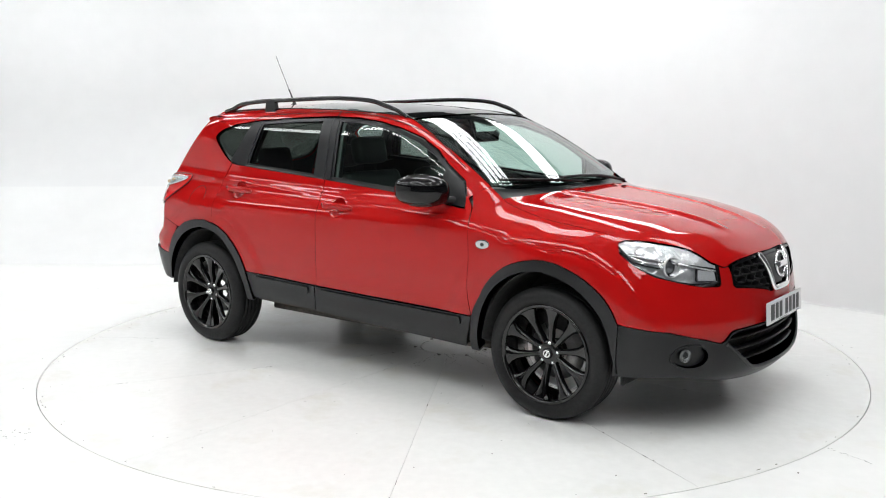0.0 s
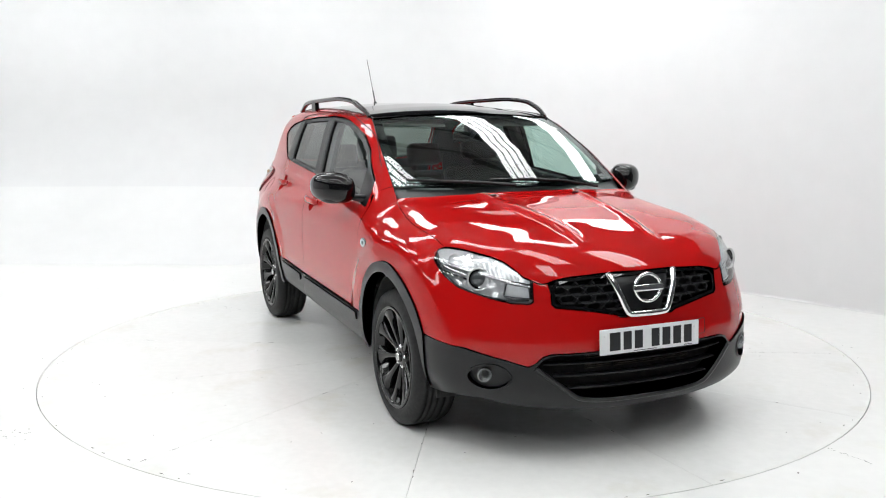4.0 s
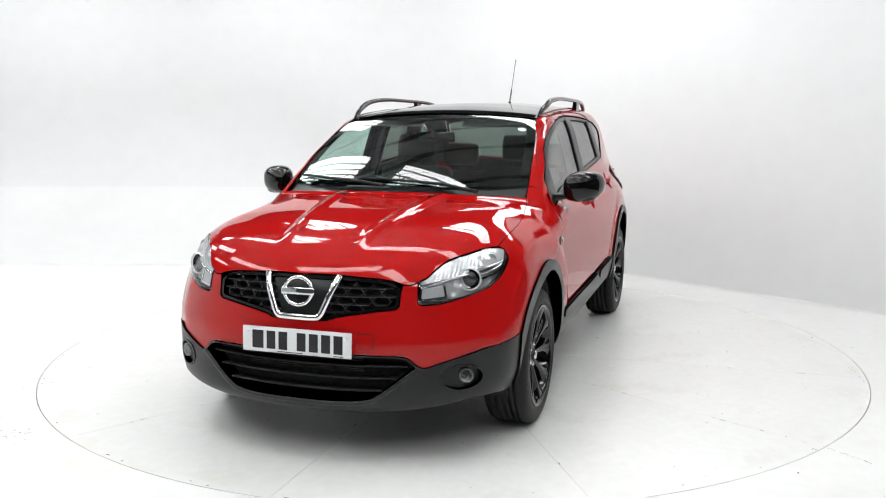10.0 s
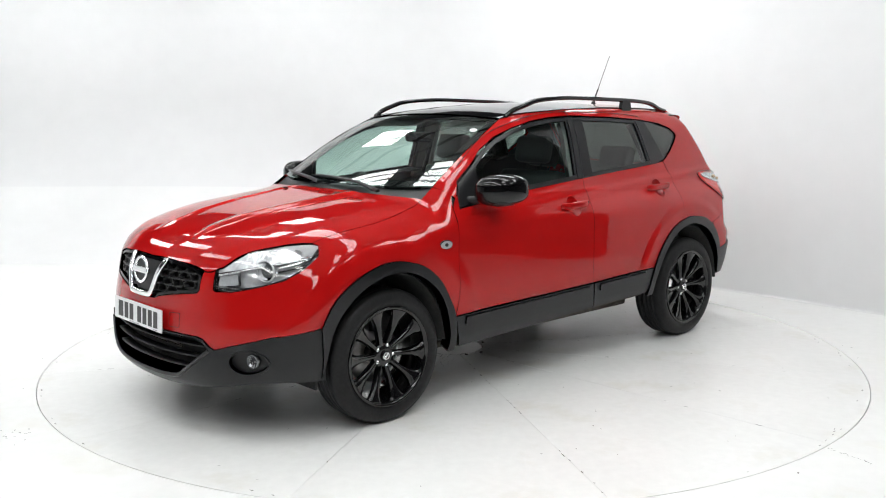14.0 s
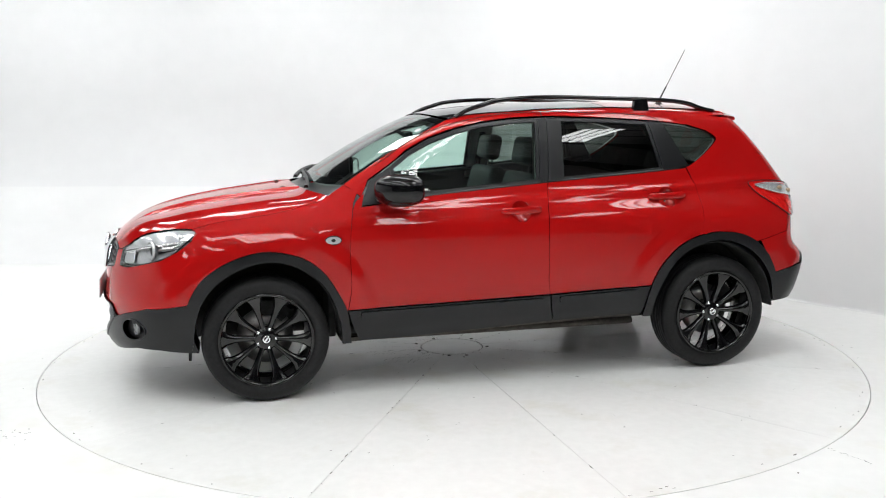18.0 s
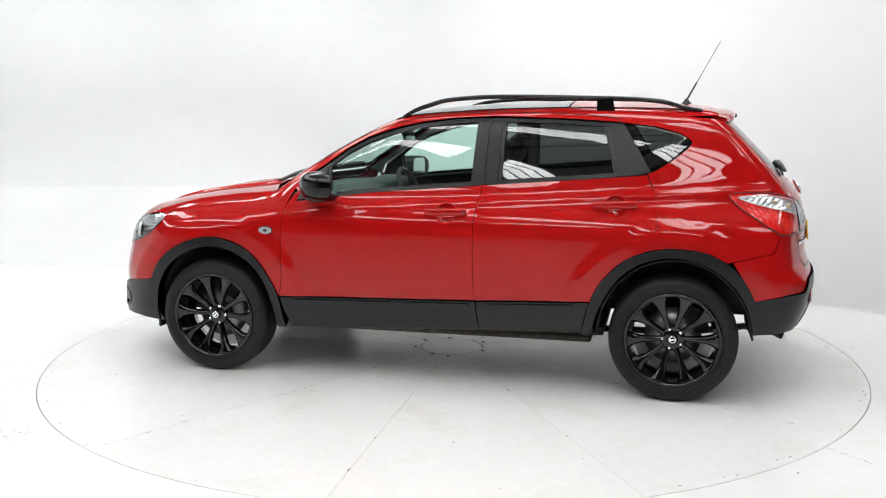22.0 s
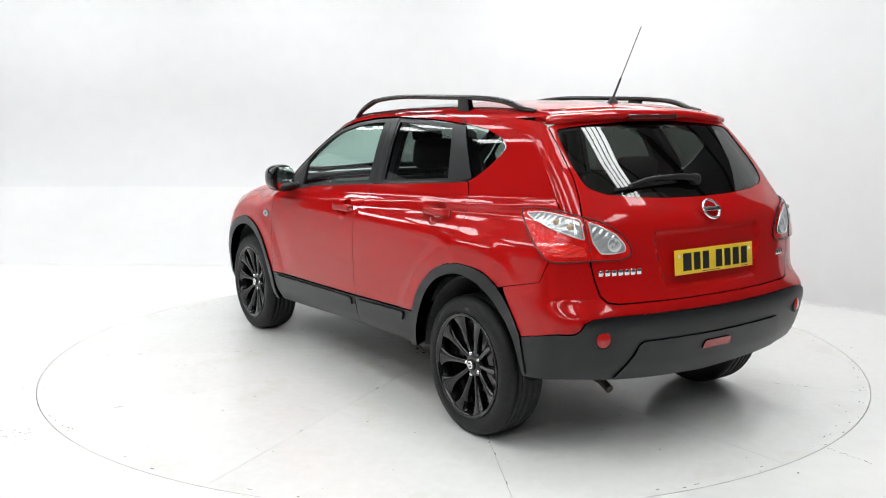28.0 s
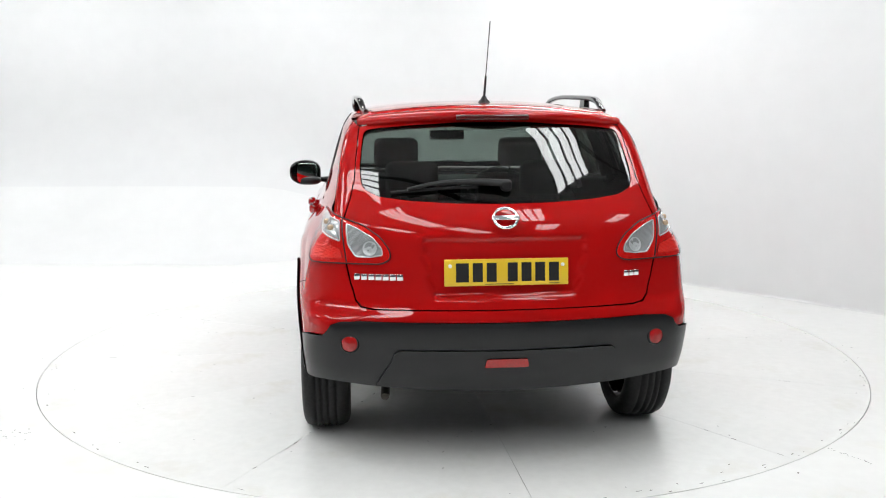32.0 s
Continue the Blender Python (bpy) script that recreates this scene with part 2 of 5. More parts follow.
SIDE = curve_of([(0.10, 0.74), (0.25, 0.808), (0.36, 0.862), (0.50, 0.880), (0.66, 0.889), (0.80, 0.889), (0.90, 0.888), (0.955, 0.876),
                 (1.00, 0.841), (1.04, 0.805), (1.09, 0.782), (1.18, 0.757), (1.25, 0.738), (1.38, 0.701), (1.44, 0.680), (1.50, 0.648), (1.62, 0.57)], 0.026)
PLAN = curve_of([(-2.25, 0.80), (-2.10, 0.87), (-1.90, 0.940), (-1.65, 0.978), (-1.30, 1.0), (-0.6, 1.006), (0.4, 1.005), (1.20, 1.008), (1.5, 1.003),
                 (1.75, 0.974), (1.95, 0.925), (2.15, 0.85)], 0.10)
CROWN = curve_of([(-1.75, 1.505), (-1.60, 1.545), (-1.40, 1.568), (-1.10, 1.583), (-0.7, 1.590), (-0.3, 1.582), (0.0, 1.562), (0.20, 1.540), (0.33, 1.510),
                  (0.50, 1.436), (0.70, 1.333), (0.90, 1.214), (1.00, 1.148), (1.065, 1.108), (1.12, 1.094), (1.30, 1.070), (1.5, 1.046), (1.7, 1.013),
                  (1.88, 0.968), (2.0, 0.925), (2.1, 0.875), (2.2, 0.80)], 0.024)
NOSE = curve_of([(0.15, 2.03), (0.22, 2.11), (0.275, 2.176), (0.33, 2.186), (0.42, 2.184), (0.55, 2.182), (0.68, 2.162), (0.78, 2.144), (0.84, 2.120), (0.90, 2.085), (1.0, 2.0)], 0.024)
TAIL = curve_of([(0.2, -1.85), (0.28, -1.91), (0.36, -1.970), (0.45, -2.028), (0.53, -2.053), (0.61, -2.070), (0.67, -2.066), (0.72, -2.048), (0.78, -2.030), (0.92, -2.022),
                 (1.02, -2.008), (1.08, -1.985), (1.13, -1.943), (1.216, -1.862), (1.33, -1.752), (1.438, -1.647), (1.6, -1.48)], 0.020)


# the windscreen's own slope, carried on straight below the bonnet's edge
SCREEN_LINE = curve_of([(-0.1, 1.572), (0.0, 1.562), (0.20, 1.540), (0.33, 1.510), (0.50, 1.436), (0.70, 1.333), (0.90, 1.214), (1.00, 1.150), (1.10, 1.083), (1.30, 0.94)], 0.04)
GLAZING = [False]       # true while the windscreen is being shaped


def skin(x, y, z):
    """Below nought inside the car's body, above it outside."""
    a = np.abs(y)
    if GLAZING[0]:
        lean = step(-0.1, 0.35, x)
        return smax(a - SIDE(z) * PLAN(x), z - (SCREEN_LINE(x + 0.17 * lean * a * a) - a * a * (0.105 - 0.045 * lean) - 0.05 * a ** 4), 0.025)
    w = SIDE(z) * PLAN(x)
    w = w * (1 - step(-0.9, -1.9, x) * (0.040 * step(0.70, 1.0, z) - 0.015 * step(1.15, 1.45, z)))
    screen = step(1.30, 1.05, x) * step(-0.1, 0.35, x)
    hood = step(0.95, 1.3, x)
    brow = step(1.5, 1.85, x)
    top = CROWN(x + 0.17 * screen * a * a) - a * a * (0.105 - 0.045 * screen - 0.100 * hood) - (0.05 + (0.11 + 0.10 * brow) * hood) * a ** 4
    # the bonnet's raised middle, bounded by two creases that run together towards the grille
    ridge = 0.285 - 0.095 * step(1.05, 2.0, x)
    fade = step(1.02, 1.16, x) * step(2.04, 1.78, x)
    top = top + fade * (0.008 * np.exp(-((a - ridge) / 0.028) ** 2) + 0.011 * step(ridge + 0.045, ridge - 0.005, a) - 0.006)
    nose = NOSE(z) - 0.28 * a * a - (0.30 + 0.14 * step(0.55, 0.82, z)) * a ** 4
    high = step(0.65, 0.75, z)
    tall = step(1.1, 1.3, z)
    tail = TAIL(z) + (0.12 + 0.02 * high - 0.09 * tall) * a * a + (0.10 + 0.10 * high + 0.12 * tall) * a ** 4
    g = smax(a - w, z - top, 0.10 + 0.11 * step(0.8, 1.3, x) - 0.045 * step(0.35, 0.05, x) * step(-1.60, -1.35, x))
    g = smax(g, x - nose, 0.10)
    return smax(g, tail - x, 0.05 + 0.06 * step(0.9, 0.5, z))


def slope(p):
    e = 0.006
    g = np.stack([skin(p[:, 0] + e * (i == 0), p[:, 1] + e * (i == 1), p[:, 2] + e * (i == 2))
                  - skin(p[:, 0] - e * (i == 0), p[:, 1] - e * (i == 1), p[:, 2] - e * (i == 2)) for i in range(3)], 1)
    return g / (np.linalg.norm(g, axis=1)[:, None] + 1e-12)


NOSE_AXIS, TAIL_AXIS = 1.0, -1.0


def cast(view, q):
    """Where the point (u, v) of a view falls on the skin. side: x, z; top: x, y; nose and tail: y or angle round an upright axis, z."""
    q = np.asarray(q, float)
    n = len(q)
    if view == "side":
        o, d, far = np.stack([q[:, 0], np.zeros(n), q[:, 1]], 1), np.tile([0.0, 1, 0], (n, 1)), 1.2
    elif view == "top":
        o, d, far = np.stack([q[:, 0], q[:, 1], np.full(n, 0.6)], 1), np.tile([0.0, 0, 1], (n, 1)), 1.2
    elif view == "nose":
        o = np.stack([np.full(n, NOSE_AXIS), np.zeros(n), q[:, 1]], 1)
        d, far = np.stack([np.cos(q[:, 0]), np.sin(q[:, 0]), np.zeros(n)], 1), 1.6
    else:
        o = np.stack([np.full(n, TAIL_AXIS), np.zeros(n), q[:, 1]], 1)
        d, far = np.stack([-np.cos(q[:, 0]), np.sin(q[:, 0]), np.zeros(n)], 1), 1.6
    lo, hi = np.zeros(n), np.full(n, far)
    for _ in range(34):
        m = (lo + hi) / 2
        p = o + d * m[:, None]
        out = skin(p[:, 0], p[:, 1], p[:, 2]) > 0
        hi, lo = np.where(out, m, hi), np.where(out, lo, m)
    return o + d * lo[:, None]


def seen(view, pts):
    """The (u, v) of 3D points in a view."""
    p = np.asarray(pts, float)
    if view == "side":
        return p[:, [0, 2]]
    if view == "top":
        return p[:, [0, 1]]
    if view == "nose":
        return np.stack([np.arctan2(p[:, 1], p[:, 0] - NOSE_AXIS), p[:, 2]], 1)
    return np.stack([np.arctan2(p[:, 1], TAIL_AXIS - p[:, 0]), p[:, 2]], 1)


def panel(view, outline, holes=(), out=0.0, gap=0.0017, deep=0.014, h=0.03, mirror=False, bulge=None):
    """A pressed panel on the skin: outline in a view, lifted by out, with edges turned in by deep. mirror: the one of the other side."""
    o = np.asarray(outline, float)
    o = inset(even(o, h * 0.6), gap) if gap else o
    v, f, loops = fill(o, [np.asarray(a, float) for a in holes], h)
    p = cast(view, v)
    n = slope(p)
    lift = np.full(len(p), out)
    if bulge is not None:
        lift = lift + bulge(p)
        e = 0.002
        g = np.stack([(bulge(p + e * np.eye(3)[i]) - bulge(p - e * np.eye(3)[i])) / (2 * e) for i in range(3)], 1)
        g = g - np.sum(g * n, 1)[:, None] * n
        shade = n - g
        shade = shade / np.linalg.norm(shade, axis=1)[:, None]
    else:
        shade = n
    p = p + n * lift[:, None]
    t = f.copy()
    c = np.cross(p[t[:, 1]] - p[t[:, 0]], p[t[:, 2]] - p[t[:, 0]])
    wrong = np.sum(c * n[t[:, 0]], 1) < 0
    t[wrong] = t[wrong][:, ::-1]
    verts, norms, faces = list(p), list(shade), [tuple(a) for a in t]
    at, start = len(verts), 0
    for l in loops:
        k = len(l)
        ids = list(range(start, start + k))
        start += k
        edge, nn = p[ids], n[ids]
        tang = np.roll(edge, -1, 0) - np.roll(edge, 1, 0)
        outn = np.cross(tang, nn)
        outn /= np.linalg.norm(outn, axis=1)[:, None] + 1e-12
        sign = 1 if area(l) > 0 else -1
        verts += list(edge) + list(edge - nn * deep)
        norms += list(outn) * 2
        for i in range(k):
            a, b = at + i, at + (i + 1) % k
            faces.append((a, b, b + k, a + k))
        at += 2 * k
    verts, norms = np.array(verts), np.array(norms)
    if mirror:
        verts[:, 1] *= -1
        norms[:, 1] *= -1
        faces = [q[::-1] for q in faces]
    return mesh("panel", verts, faces, True, norms)


def both(name, view, outline, mat, parent, label="", **kw):
    """The same panel on the left and on the right."""
    return [part(name, panel(view, outline, mirror=m, **kw), mat, parent, label) for m in (False, True)]


def on_skin(view, uv, out=0.0):
    p = cast(view, np.asarray(uv, float))
    return p + slope(p) * out


def flip(pts):
    return np.asarray(pts, float) * np.array([1, -1, 1])


def strip(name, path3d, w, t, mat, parent, label="", sides=(1,)):
    """A thin moulding along a path."""
    sec = [(-w, -t), (w, -t), (w, t * 0.4), (w * 0.6, t), (-w * 0.6, t), (-w, t * 0.4)]
    return [part(name, mesh(name, *sweep(path3d if s > 0 else flip(path3d), sec)), mat, parent, label) for s in sides]


# ---- the place -------------------------------------------------------------------
def room():
    """A white studio: one bay with a swept back wall and a slanting wall, closed round the camera."""
    wall_h = 3.1
    # floor: one sheet with a round opening for the turntable
    R = 2.4950
    n = 160
    corners = [(-9.0, -10.0), (9.0, -10.0), (9.0, 6.0), (-9.0, 6.0)]
    v = [(R * math.cos(2 * math.pi * i / n), R * math.sin(2 * math.pi * i / n), 0.0) for i in range(n)]
    v += [(R * math.cos(2 * math.pi * i / n), R * math.sin(2 * math.pi * i / n), -0.12) for i in range(n)]
    outer = []
    for i in range(n):
        a = 2 * math.pi * i / n
        c, s = math.cos(a), math.sin(a)
        k = min(9.0 / abs(c) if abs(c) > 1e-6 else 1e9, 10.0 / abs(s) if abs(s) > 1e-6 else 1e9)
        outer.append((c * k, s * k, 0.0))
    v += outer
    f = []
    for i in range(n):
        j = (i + 1) % n
        f += [(i, 2 * n + i, 2 * n + j, j), (i, j, n + j, n + i)]
    floor = part("floor", mesh("floor", v, f, False), FLOORM, None)
    tagged(floor, "white painted concrete studio floor with faint scuffs", "floor", kind="structure")
    floor_marks(floor)

    # back wall: floor sweeps up into it on a wide curve
    def swept(name, pts, r, label, mat=WALLM):
        """An upright wall over a plan line, whose foot runs out into the floor on a curve; r: its radius at each point."""
        pts = np.array(pts, float)
        vv, ff = [], []
        for i, p in enumerate(pts):
            a, b = pts[max(i - 1, 0)], pts[min(i + 1, len(pts) - 1)]
            t = (b - a) / np.linalg.norm(b - a)
            inward = np.array([t[1], -t[0]])
            q = r[i] if hasattr(r, "__len__") else r
            prof = [(q, 0.002)] + [(q - q * math.sin(e), q - q * math.cos(e) + 0.002) for e in np.linspace(0.15, math.pi / 2, 12)] + [(0, wall_h), (-0.15, wall_h), (-0.15, 0)]
            for d, z in prof:
                o = p + inward * d
                vv.append((o[0], o[1], z))
        k = len(prof)
        for i in range(len(pts) - 1):
            for j in range(k - 1):
                ff.append((i * k + j, (i + 1) * k + j, (i + 1) * k + j + 1, i * k + j + 1))
        w = part(name, mesh(name, vv, ff), mat, None)
        if mat == WALLM:
            w.data.materials.append(COVE)
            for i, face in enumerate(w.data.polygons):
                face.material_index = 1 if i % (k - 1) < 7 else 0
        return tagged(w, label, "wall", kind="structure")

    line = spline([(-8.6, 4.95), (-6.5, 4.95), (-4.5, 4.95), (-3.0, 4.93), (-1.6, 4.75), (-0.4, 4.25), (0.5, 3.66), (1.41, 2.87), (2.325, 1.895), (3.24, 0.92), (3.70, 0.43), (4.10, 0.0)], 6)
    foot = [1.7 - 1.68 * float(step(-2.2, 0.6, p[0])) for p in line]
    swept("wall_north", line, foot, "white backdrop wall that curves smoothly into the floor and round the turntable")
    swept("wall_west", [(-8.5, -9.5), (-8.5, 4.9)], 0.3, "white side wall of the studio")
    swept("wall_south", [(6.5, -9.2), (-8.5, -9.2)], 0.02, "dark clad rear wall of the hall", HALL)
    swept("wall_far_east", [(4.15, 0.05), (5.2, -0.9), (6.0, -2.4), (6.2, -9.6)], 0.02, "dark clad side wall of the hall", HALL)

    for name, b in (("wall_hall_north", (-9, 9, 5.9, 6.0)), ("wall_hall_south", (-9, 9, -10, -9.9)), ("wall_hall_west", (-9, -8.9, -9.9, 5.9)), ("wall_hall_east", (8.9, 9, -9.9, 5.9))):
        w = part(name, box(*b, 0.003, 5.198), HALL, None)
        tagged(w, "grey sheet cladding of the hall behind the studio walls", "wall", kind="structure")

    # roof of the hall: grey sheet on steel ribs
    zc = 5.2
    roof = part("ceiling", box(-9, 9, -10, 6, zc, zc + 0.08), CEIL, None)
    tagged(roof, "grey sheet-metal hall roof", "ceiling", kind="structure")
    for i in range(15):
        y = -9 + i * 1.05
        b = part("roof_beam", box(-9, 9, y - 0.03, y + 0.03, zc - 0.12, zc - 0.002), STEEL, None)
        tagged(b, "dark steel rib under the hall roof", "beam", "roof beams", "structure")


def chips(name, spots, parent, label, height=0.0012, seed=3):
    """Flat irregular flecks of bare dark ground where the paint has gone. spots: x, y, turn, length, width."""
    rng = random.Random(seed)
    v, f = [], []
    for x, y, turn, la, wa in spots:
        k = rng.randint(5, 8)
        ids = []
        for i in range(k):
            a = 2 * math.pi * i / k + rng.uniform(-0.3, 0.3)
            q = rng.uniform(0.55, 1.0)
            px, py = la * q * math.cos(a), wa * q * math.sin(a)
            ids.append(len(v))
            v.append((x + px * math.cos(turn) - py * math.sin(turn), y + px * math.sin(turn) + py * math.cos(turn), height))
        f.append(tuple(ids))
    ob = part(name, mesh(name, v, f, False), JOINT, parent)
    return tagged(ob, label, kind="stuff")


def floor_marks(floor):
    rng = random.Random(11)
    spots = []
    for i in range(16):
        a, r = rng.uniform(0, 6.283), 2.50 + abs(rng.gauss(0, 0.10))
        spots.append((r * math.cos(a), r * math.sin(a), rng.uniform(0, 3.14), rng.uniform(0.004, 0.011), rng.uniform(0.002, 0.005)))
    for i in range(26):
        u = i / 25
        spots.append((1.71 + 0.12 * u + rng.gauss(0, 0.004), -1.83 - 0.18 * u + rng.gauss(0, 0.004), -0.98, rng.uniform(0.003, 0.009), rng.uniform(0.001, 0.0025)))
    for i in range(18):
        spots.append((-2.13 + rng.gauss(0, 0.07), -1.68 + rng.gauss(0, 0.05), rng.uniform(0, 3.14), rng.uniform(0.004, 0.012), rng.uniform(0.002, 0.004)))
    for i in range(16):
        spots.append((rng.uniform(-4, 3), rng.uniform(-3.6, -2.3) if i % 2 else rng.uniform(2.2, 3.6) * 0.7, rng.uniform(0, 3.14), rng.uniform(0.003, 0.007), rng.uniform(0.002, 0.004)))
    chips("worn_paint", [s for s in spots if math.hypot(s[0], s[1]) > 2.5], floor, "small dark chips and scuffs in the white paint")


def table_marks(table):
    rng = random.Random(5)
    spots = []
    for k in range(12):
        a = radians(1.4 + 30 * k)
        r = 0.22
        wear = rng.uniform(0.05, 1.0) ** 1.5
        while r < 2.46:
            la = rng.uniform(0.008, 0.035)
            if rng.random() < wear * (0.95 if r < 0.7 else 0.30):
                off = rng.gauss(0, 0.0022)
                spots.append((r * math.cos(a) - off * math.sin(a), r * math.sin(a) + off * math.cos(a), a, la, rng.uniform(0.0016, 0.0046)))
            r += la * rng.uniform(1.3, 3.5)
    for i in range(70):
        a, r = rng.uniform(0, 6.283), 2.48 - abs(rng.gauss(0, 0.03))
        spots.append((r * math.cos(a), r * math.sin(a), a + 1.57, rng.uniform(0.006, 0.020), rng.uniform(0.002, 0.005)))
    for i in range(50):
        a = rng.uniform(0, 6.283)
        spots.append((0.203 * math.cos(a), 0.203 * math.sin(a), a + 1.57, rng.uniform(0.006, 0.022), rng.uniform(0.002, 0.005)))
    for i in range(90):
        a, r = rng.uniform(0, 6.283), 2.4 * math.sqrt(rng.random())
        spots.append((r * math.cos(a), r * math.sin(a), rng.uniform(0, 3.14), rng.uniform(0.003, 0.009), rng.uniform(0.002, 0.005)))
    # a few crooked cracks that start at the centre plate
    for k in range(12):
        a, r = rng.uniform(0, 6.283), 0.21
        while r < rng.uniform(0.45, 0.8):
            spots.append((r * math.cos(a), r * math.sin(a), a + rng.gauss(0, 0.4), 0.014, 0.0018))
            r += 0.022
            a += rng.gauss(0, 0.04)
    chips("chipped_paint", spots, table, "dark chips along the joints of the panels")


def light_bank(length, width=0.56):
    """A hanging lamp: four long fluorescent battens side by side, each with a white diffuser."""
    lamp = new("ceiling_light")
    pitch = width / 4
    for i in range(4):
        y = (i - 1.5) * pitch
        w = pitch * 0.37
        trough = [(-w - 0.005, 0.0), (-w * 0.7, 0.060), (w * 0.7, 0.060), (w + 0.005, 0.0), (w + 0.003, -0.004), (-w - 0.003, -0.004)]
        v, f = sweep([(-length / 2, y, 0.0), (length / 2, y, 0.0)], trough)
        batten = part("batten", mesh("batten", v, f, False), HOUSING, lamp, "slim white batten")
        bow = [(w * math.cos(a), -0.006 - 0.022 * math.sin(a)) for a in np.linspace(0, math.pi, 7)]
        v, f = sweep([(-length / 2 + 0.02, y, 0.0), (length / 2 - 0.02, y, 0.0)], bow)
        part("diffuser", mesh("diffuser", v, f), TUBEM, batten, "lit white diffuser")
    for sx in (-1, 1):
        part("cross_bar", box(sx * length * 0.4 - 0.015, sx * length * 0.4 + 0.015, -width / 2, width / 2, 0.062, 0.082), STEEL, lamp)
        v, f = sweep([(sx * length * 0.4, 0, 0.082), (sx * length * 0.4, 0, 0.99)], ring(0.004, 5), up=(1, 0, 0))
        part("hanging_wire", mesh("wire", v, f), STEEL, lamp)
    return tagged(lamp, "hanging fluorescent lamp with four long lit diffusers, some added as fill", "ceiling light", "lamps over the turntable")


def turntable():
    R = 2.4905
    table = new("turntable")
    tagged(table, "round white turntable of wedge panels set flush in the floor", "turntable")
    base = [(0.0, -0.03), (R - 0.004, -0.03), (R - 0.004, -0.11), (0.0, -0.11)]
    part("base_disc", mesh("base", *lathe(base, 128, "z")), JOINT, table, "dirty dark base seen in the joints")
    # twelve wedge panels with narrow joints
    r0 = 0.205
    g = 0.0008
    pts = []
    a0, a1 = radians(-15), radians(15)
    inner = [(r0 * math.cos(a), r0 * math.sin(a)) for a in np.linspace(a1 - g / r0, a0 + g / r0, 5)]
    outer = [(R * math.cos(a), R * math.sin(a)) for a in np.linspace(a0 + g / R, a1 - g / R, 14)]
    loop = outer + inner
    n = len(loop)
    v = [(x, y, 0.0) for x, y in loop] + [(x, y, -0.03) for x, y in loop]
    f = [tuple(range(n))] + [(i, i + n, (i + 1) % n + n, (i + 1) % n) for i in range(n)]
    me = mesh("wedge", v, f, False)
    for i in range(12):
        part("panel", me, TABLEM, table, at=pose(0, 0, 0, 0, 0, 16.4 + 30 * i))
    hub = [(0.0, 0.0), (0.196, 0.0), (0.199, -0.003), (0.199, -0.03)]
    part("centre_plate", mesh("hub", *lathe(hub, 48, "z"), False), TABLEM, table)
    bolt = mesh("bolt", *lathe([(0, 0.004), (0.009, 0.004), (0.011, 0.001), (0.011, -0.002)], 8, "z"))
    for deg, r in ((14, 0.236), (71, 0.229), (98, 0.241), (163, 0.232), (221, 0.238), (287, 0.230), (330, 0.243)):
        a = radians(deg)
        part("bolt", bolt, JOINT, table, at=pose(r * math.cos(a), r * math.sin(a), 0))
    table_marks(table)
    return table


# ---- the car -------------------------------------------------------------------------
SINK = 0.006            # the body panels sit this much lower than drawn
WINDOW = np.array([(0.804, 1.027), (0.744, 1.159), (0.618, 1.244), (0.520, 1.318), (0.395, 1.383), (0.239, 1.434), (0.081, 1.468), (-0.109, 1.490),
                   (-0.329, 1.498), (-0.708, 1.486), (-0.991, 1.468), (-1.181, 1.442), (-1.312, 1.410), (-1.367, 1.377), (-1.365, 1.347), (-1.284, 1.273), (-1.197, 1.214),
                   (-1.108, 1.192), (-0.855, 1.172), (-0.544, 1.150), (-0.232, 1.127), (0.081, 1.102), (0.395, 1.076), (0.603, 1.048)])
ARCH_F = [(1.713, 0.545), (1.640, 0.668), (1.505, 0.762), (1.321, 0.812), (1.136, 0.781), (1.014, 0.696), (0.939, 0.586), (0.889, 0.481), (0.862, 0.300)]
ARCH_R = [(-0.836, 0.350), (-0.882, 0.529), (-0.941, 0.645), (-1.046, 0.749), (-1.153, 0.802), (-1.290, 0.827), (-1.455, 0.811), (-1.571, 0.758), (-1.655, 0.676), (-1.715, 0.570)]
ARCH_FI = [(1.690, 0.300), (1.655, 0.507), (1.577, 0.634), (1.448, 0.722), (1.300, 0.757), (1.168, 0.735), (1.046, 0.658), (0.971, 0.554), (0.925, 0.410), (0.915, 0.298)]
ARCH_RI = [(-0.893, 0.350), (-0.920, 0.471), (-1.004, 0.630), (-1.124, 0.735), (-1.292, 0.778), (-1.463, 0.742), (-1.591, 0.655), (-1.675, 0.534), (-1.713, 0.390)]
SCREEN_SIDE = [(0.258, 0.590), (0.485, 0.638), (0.68, 0.668), (0.870, 0.694)]
ROOF_EDGE = [(0.258, 0.590), (0.0, 0.594), (-0.35, 0.590), (-0.72, 0.582), (-1.1, 0.570), (-1.4, 0.548), (-1.53, 0.53)]
BONNET_EDGE = [(0.955, 0.706), (1.05, 0.726), (1.25, 0.752), (1.45, 0.760), (1.60, 0.756), (1.672, 0.752)]
BONNET_LIP = [(1.672, 0.752), (1.745, 0.706), (1.844, 0.645), (1.92, 0.590), (1.998, 0.540), (2.022, 0.514), (2.046, 0.482), (2.060, 0.450), (2.068, 0.410), (2.078, 0.355), (2.094, 0.24), (2.106, 0.0)]


QUARTER_EDGE = [(-1.795, 1.106), (-1.745, 1.165), (-1.69, 1.24), (-1.615, 1.34), (-1.535, 1.455), (-1.50, 1.485)]


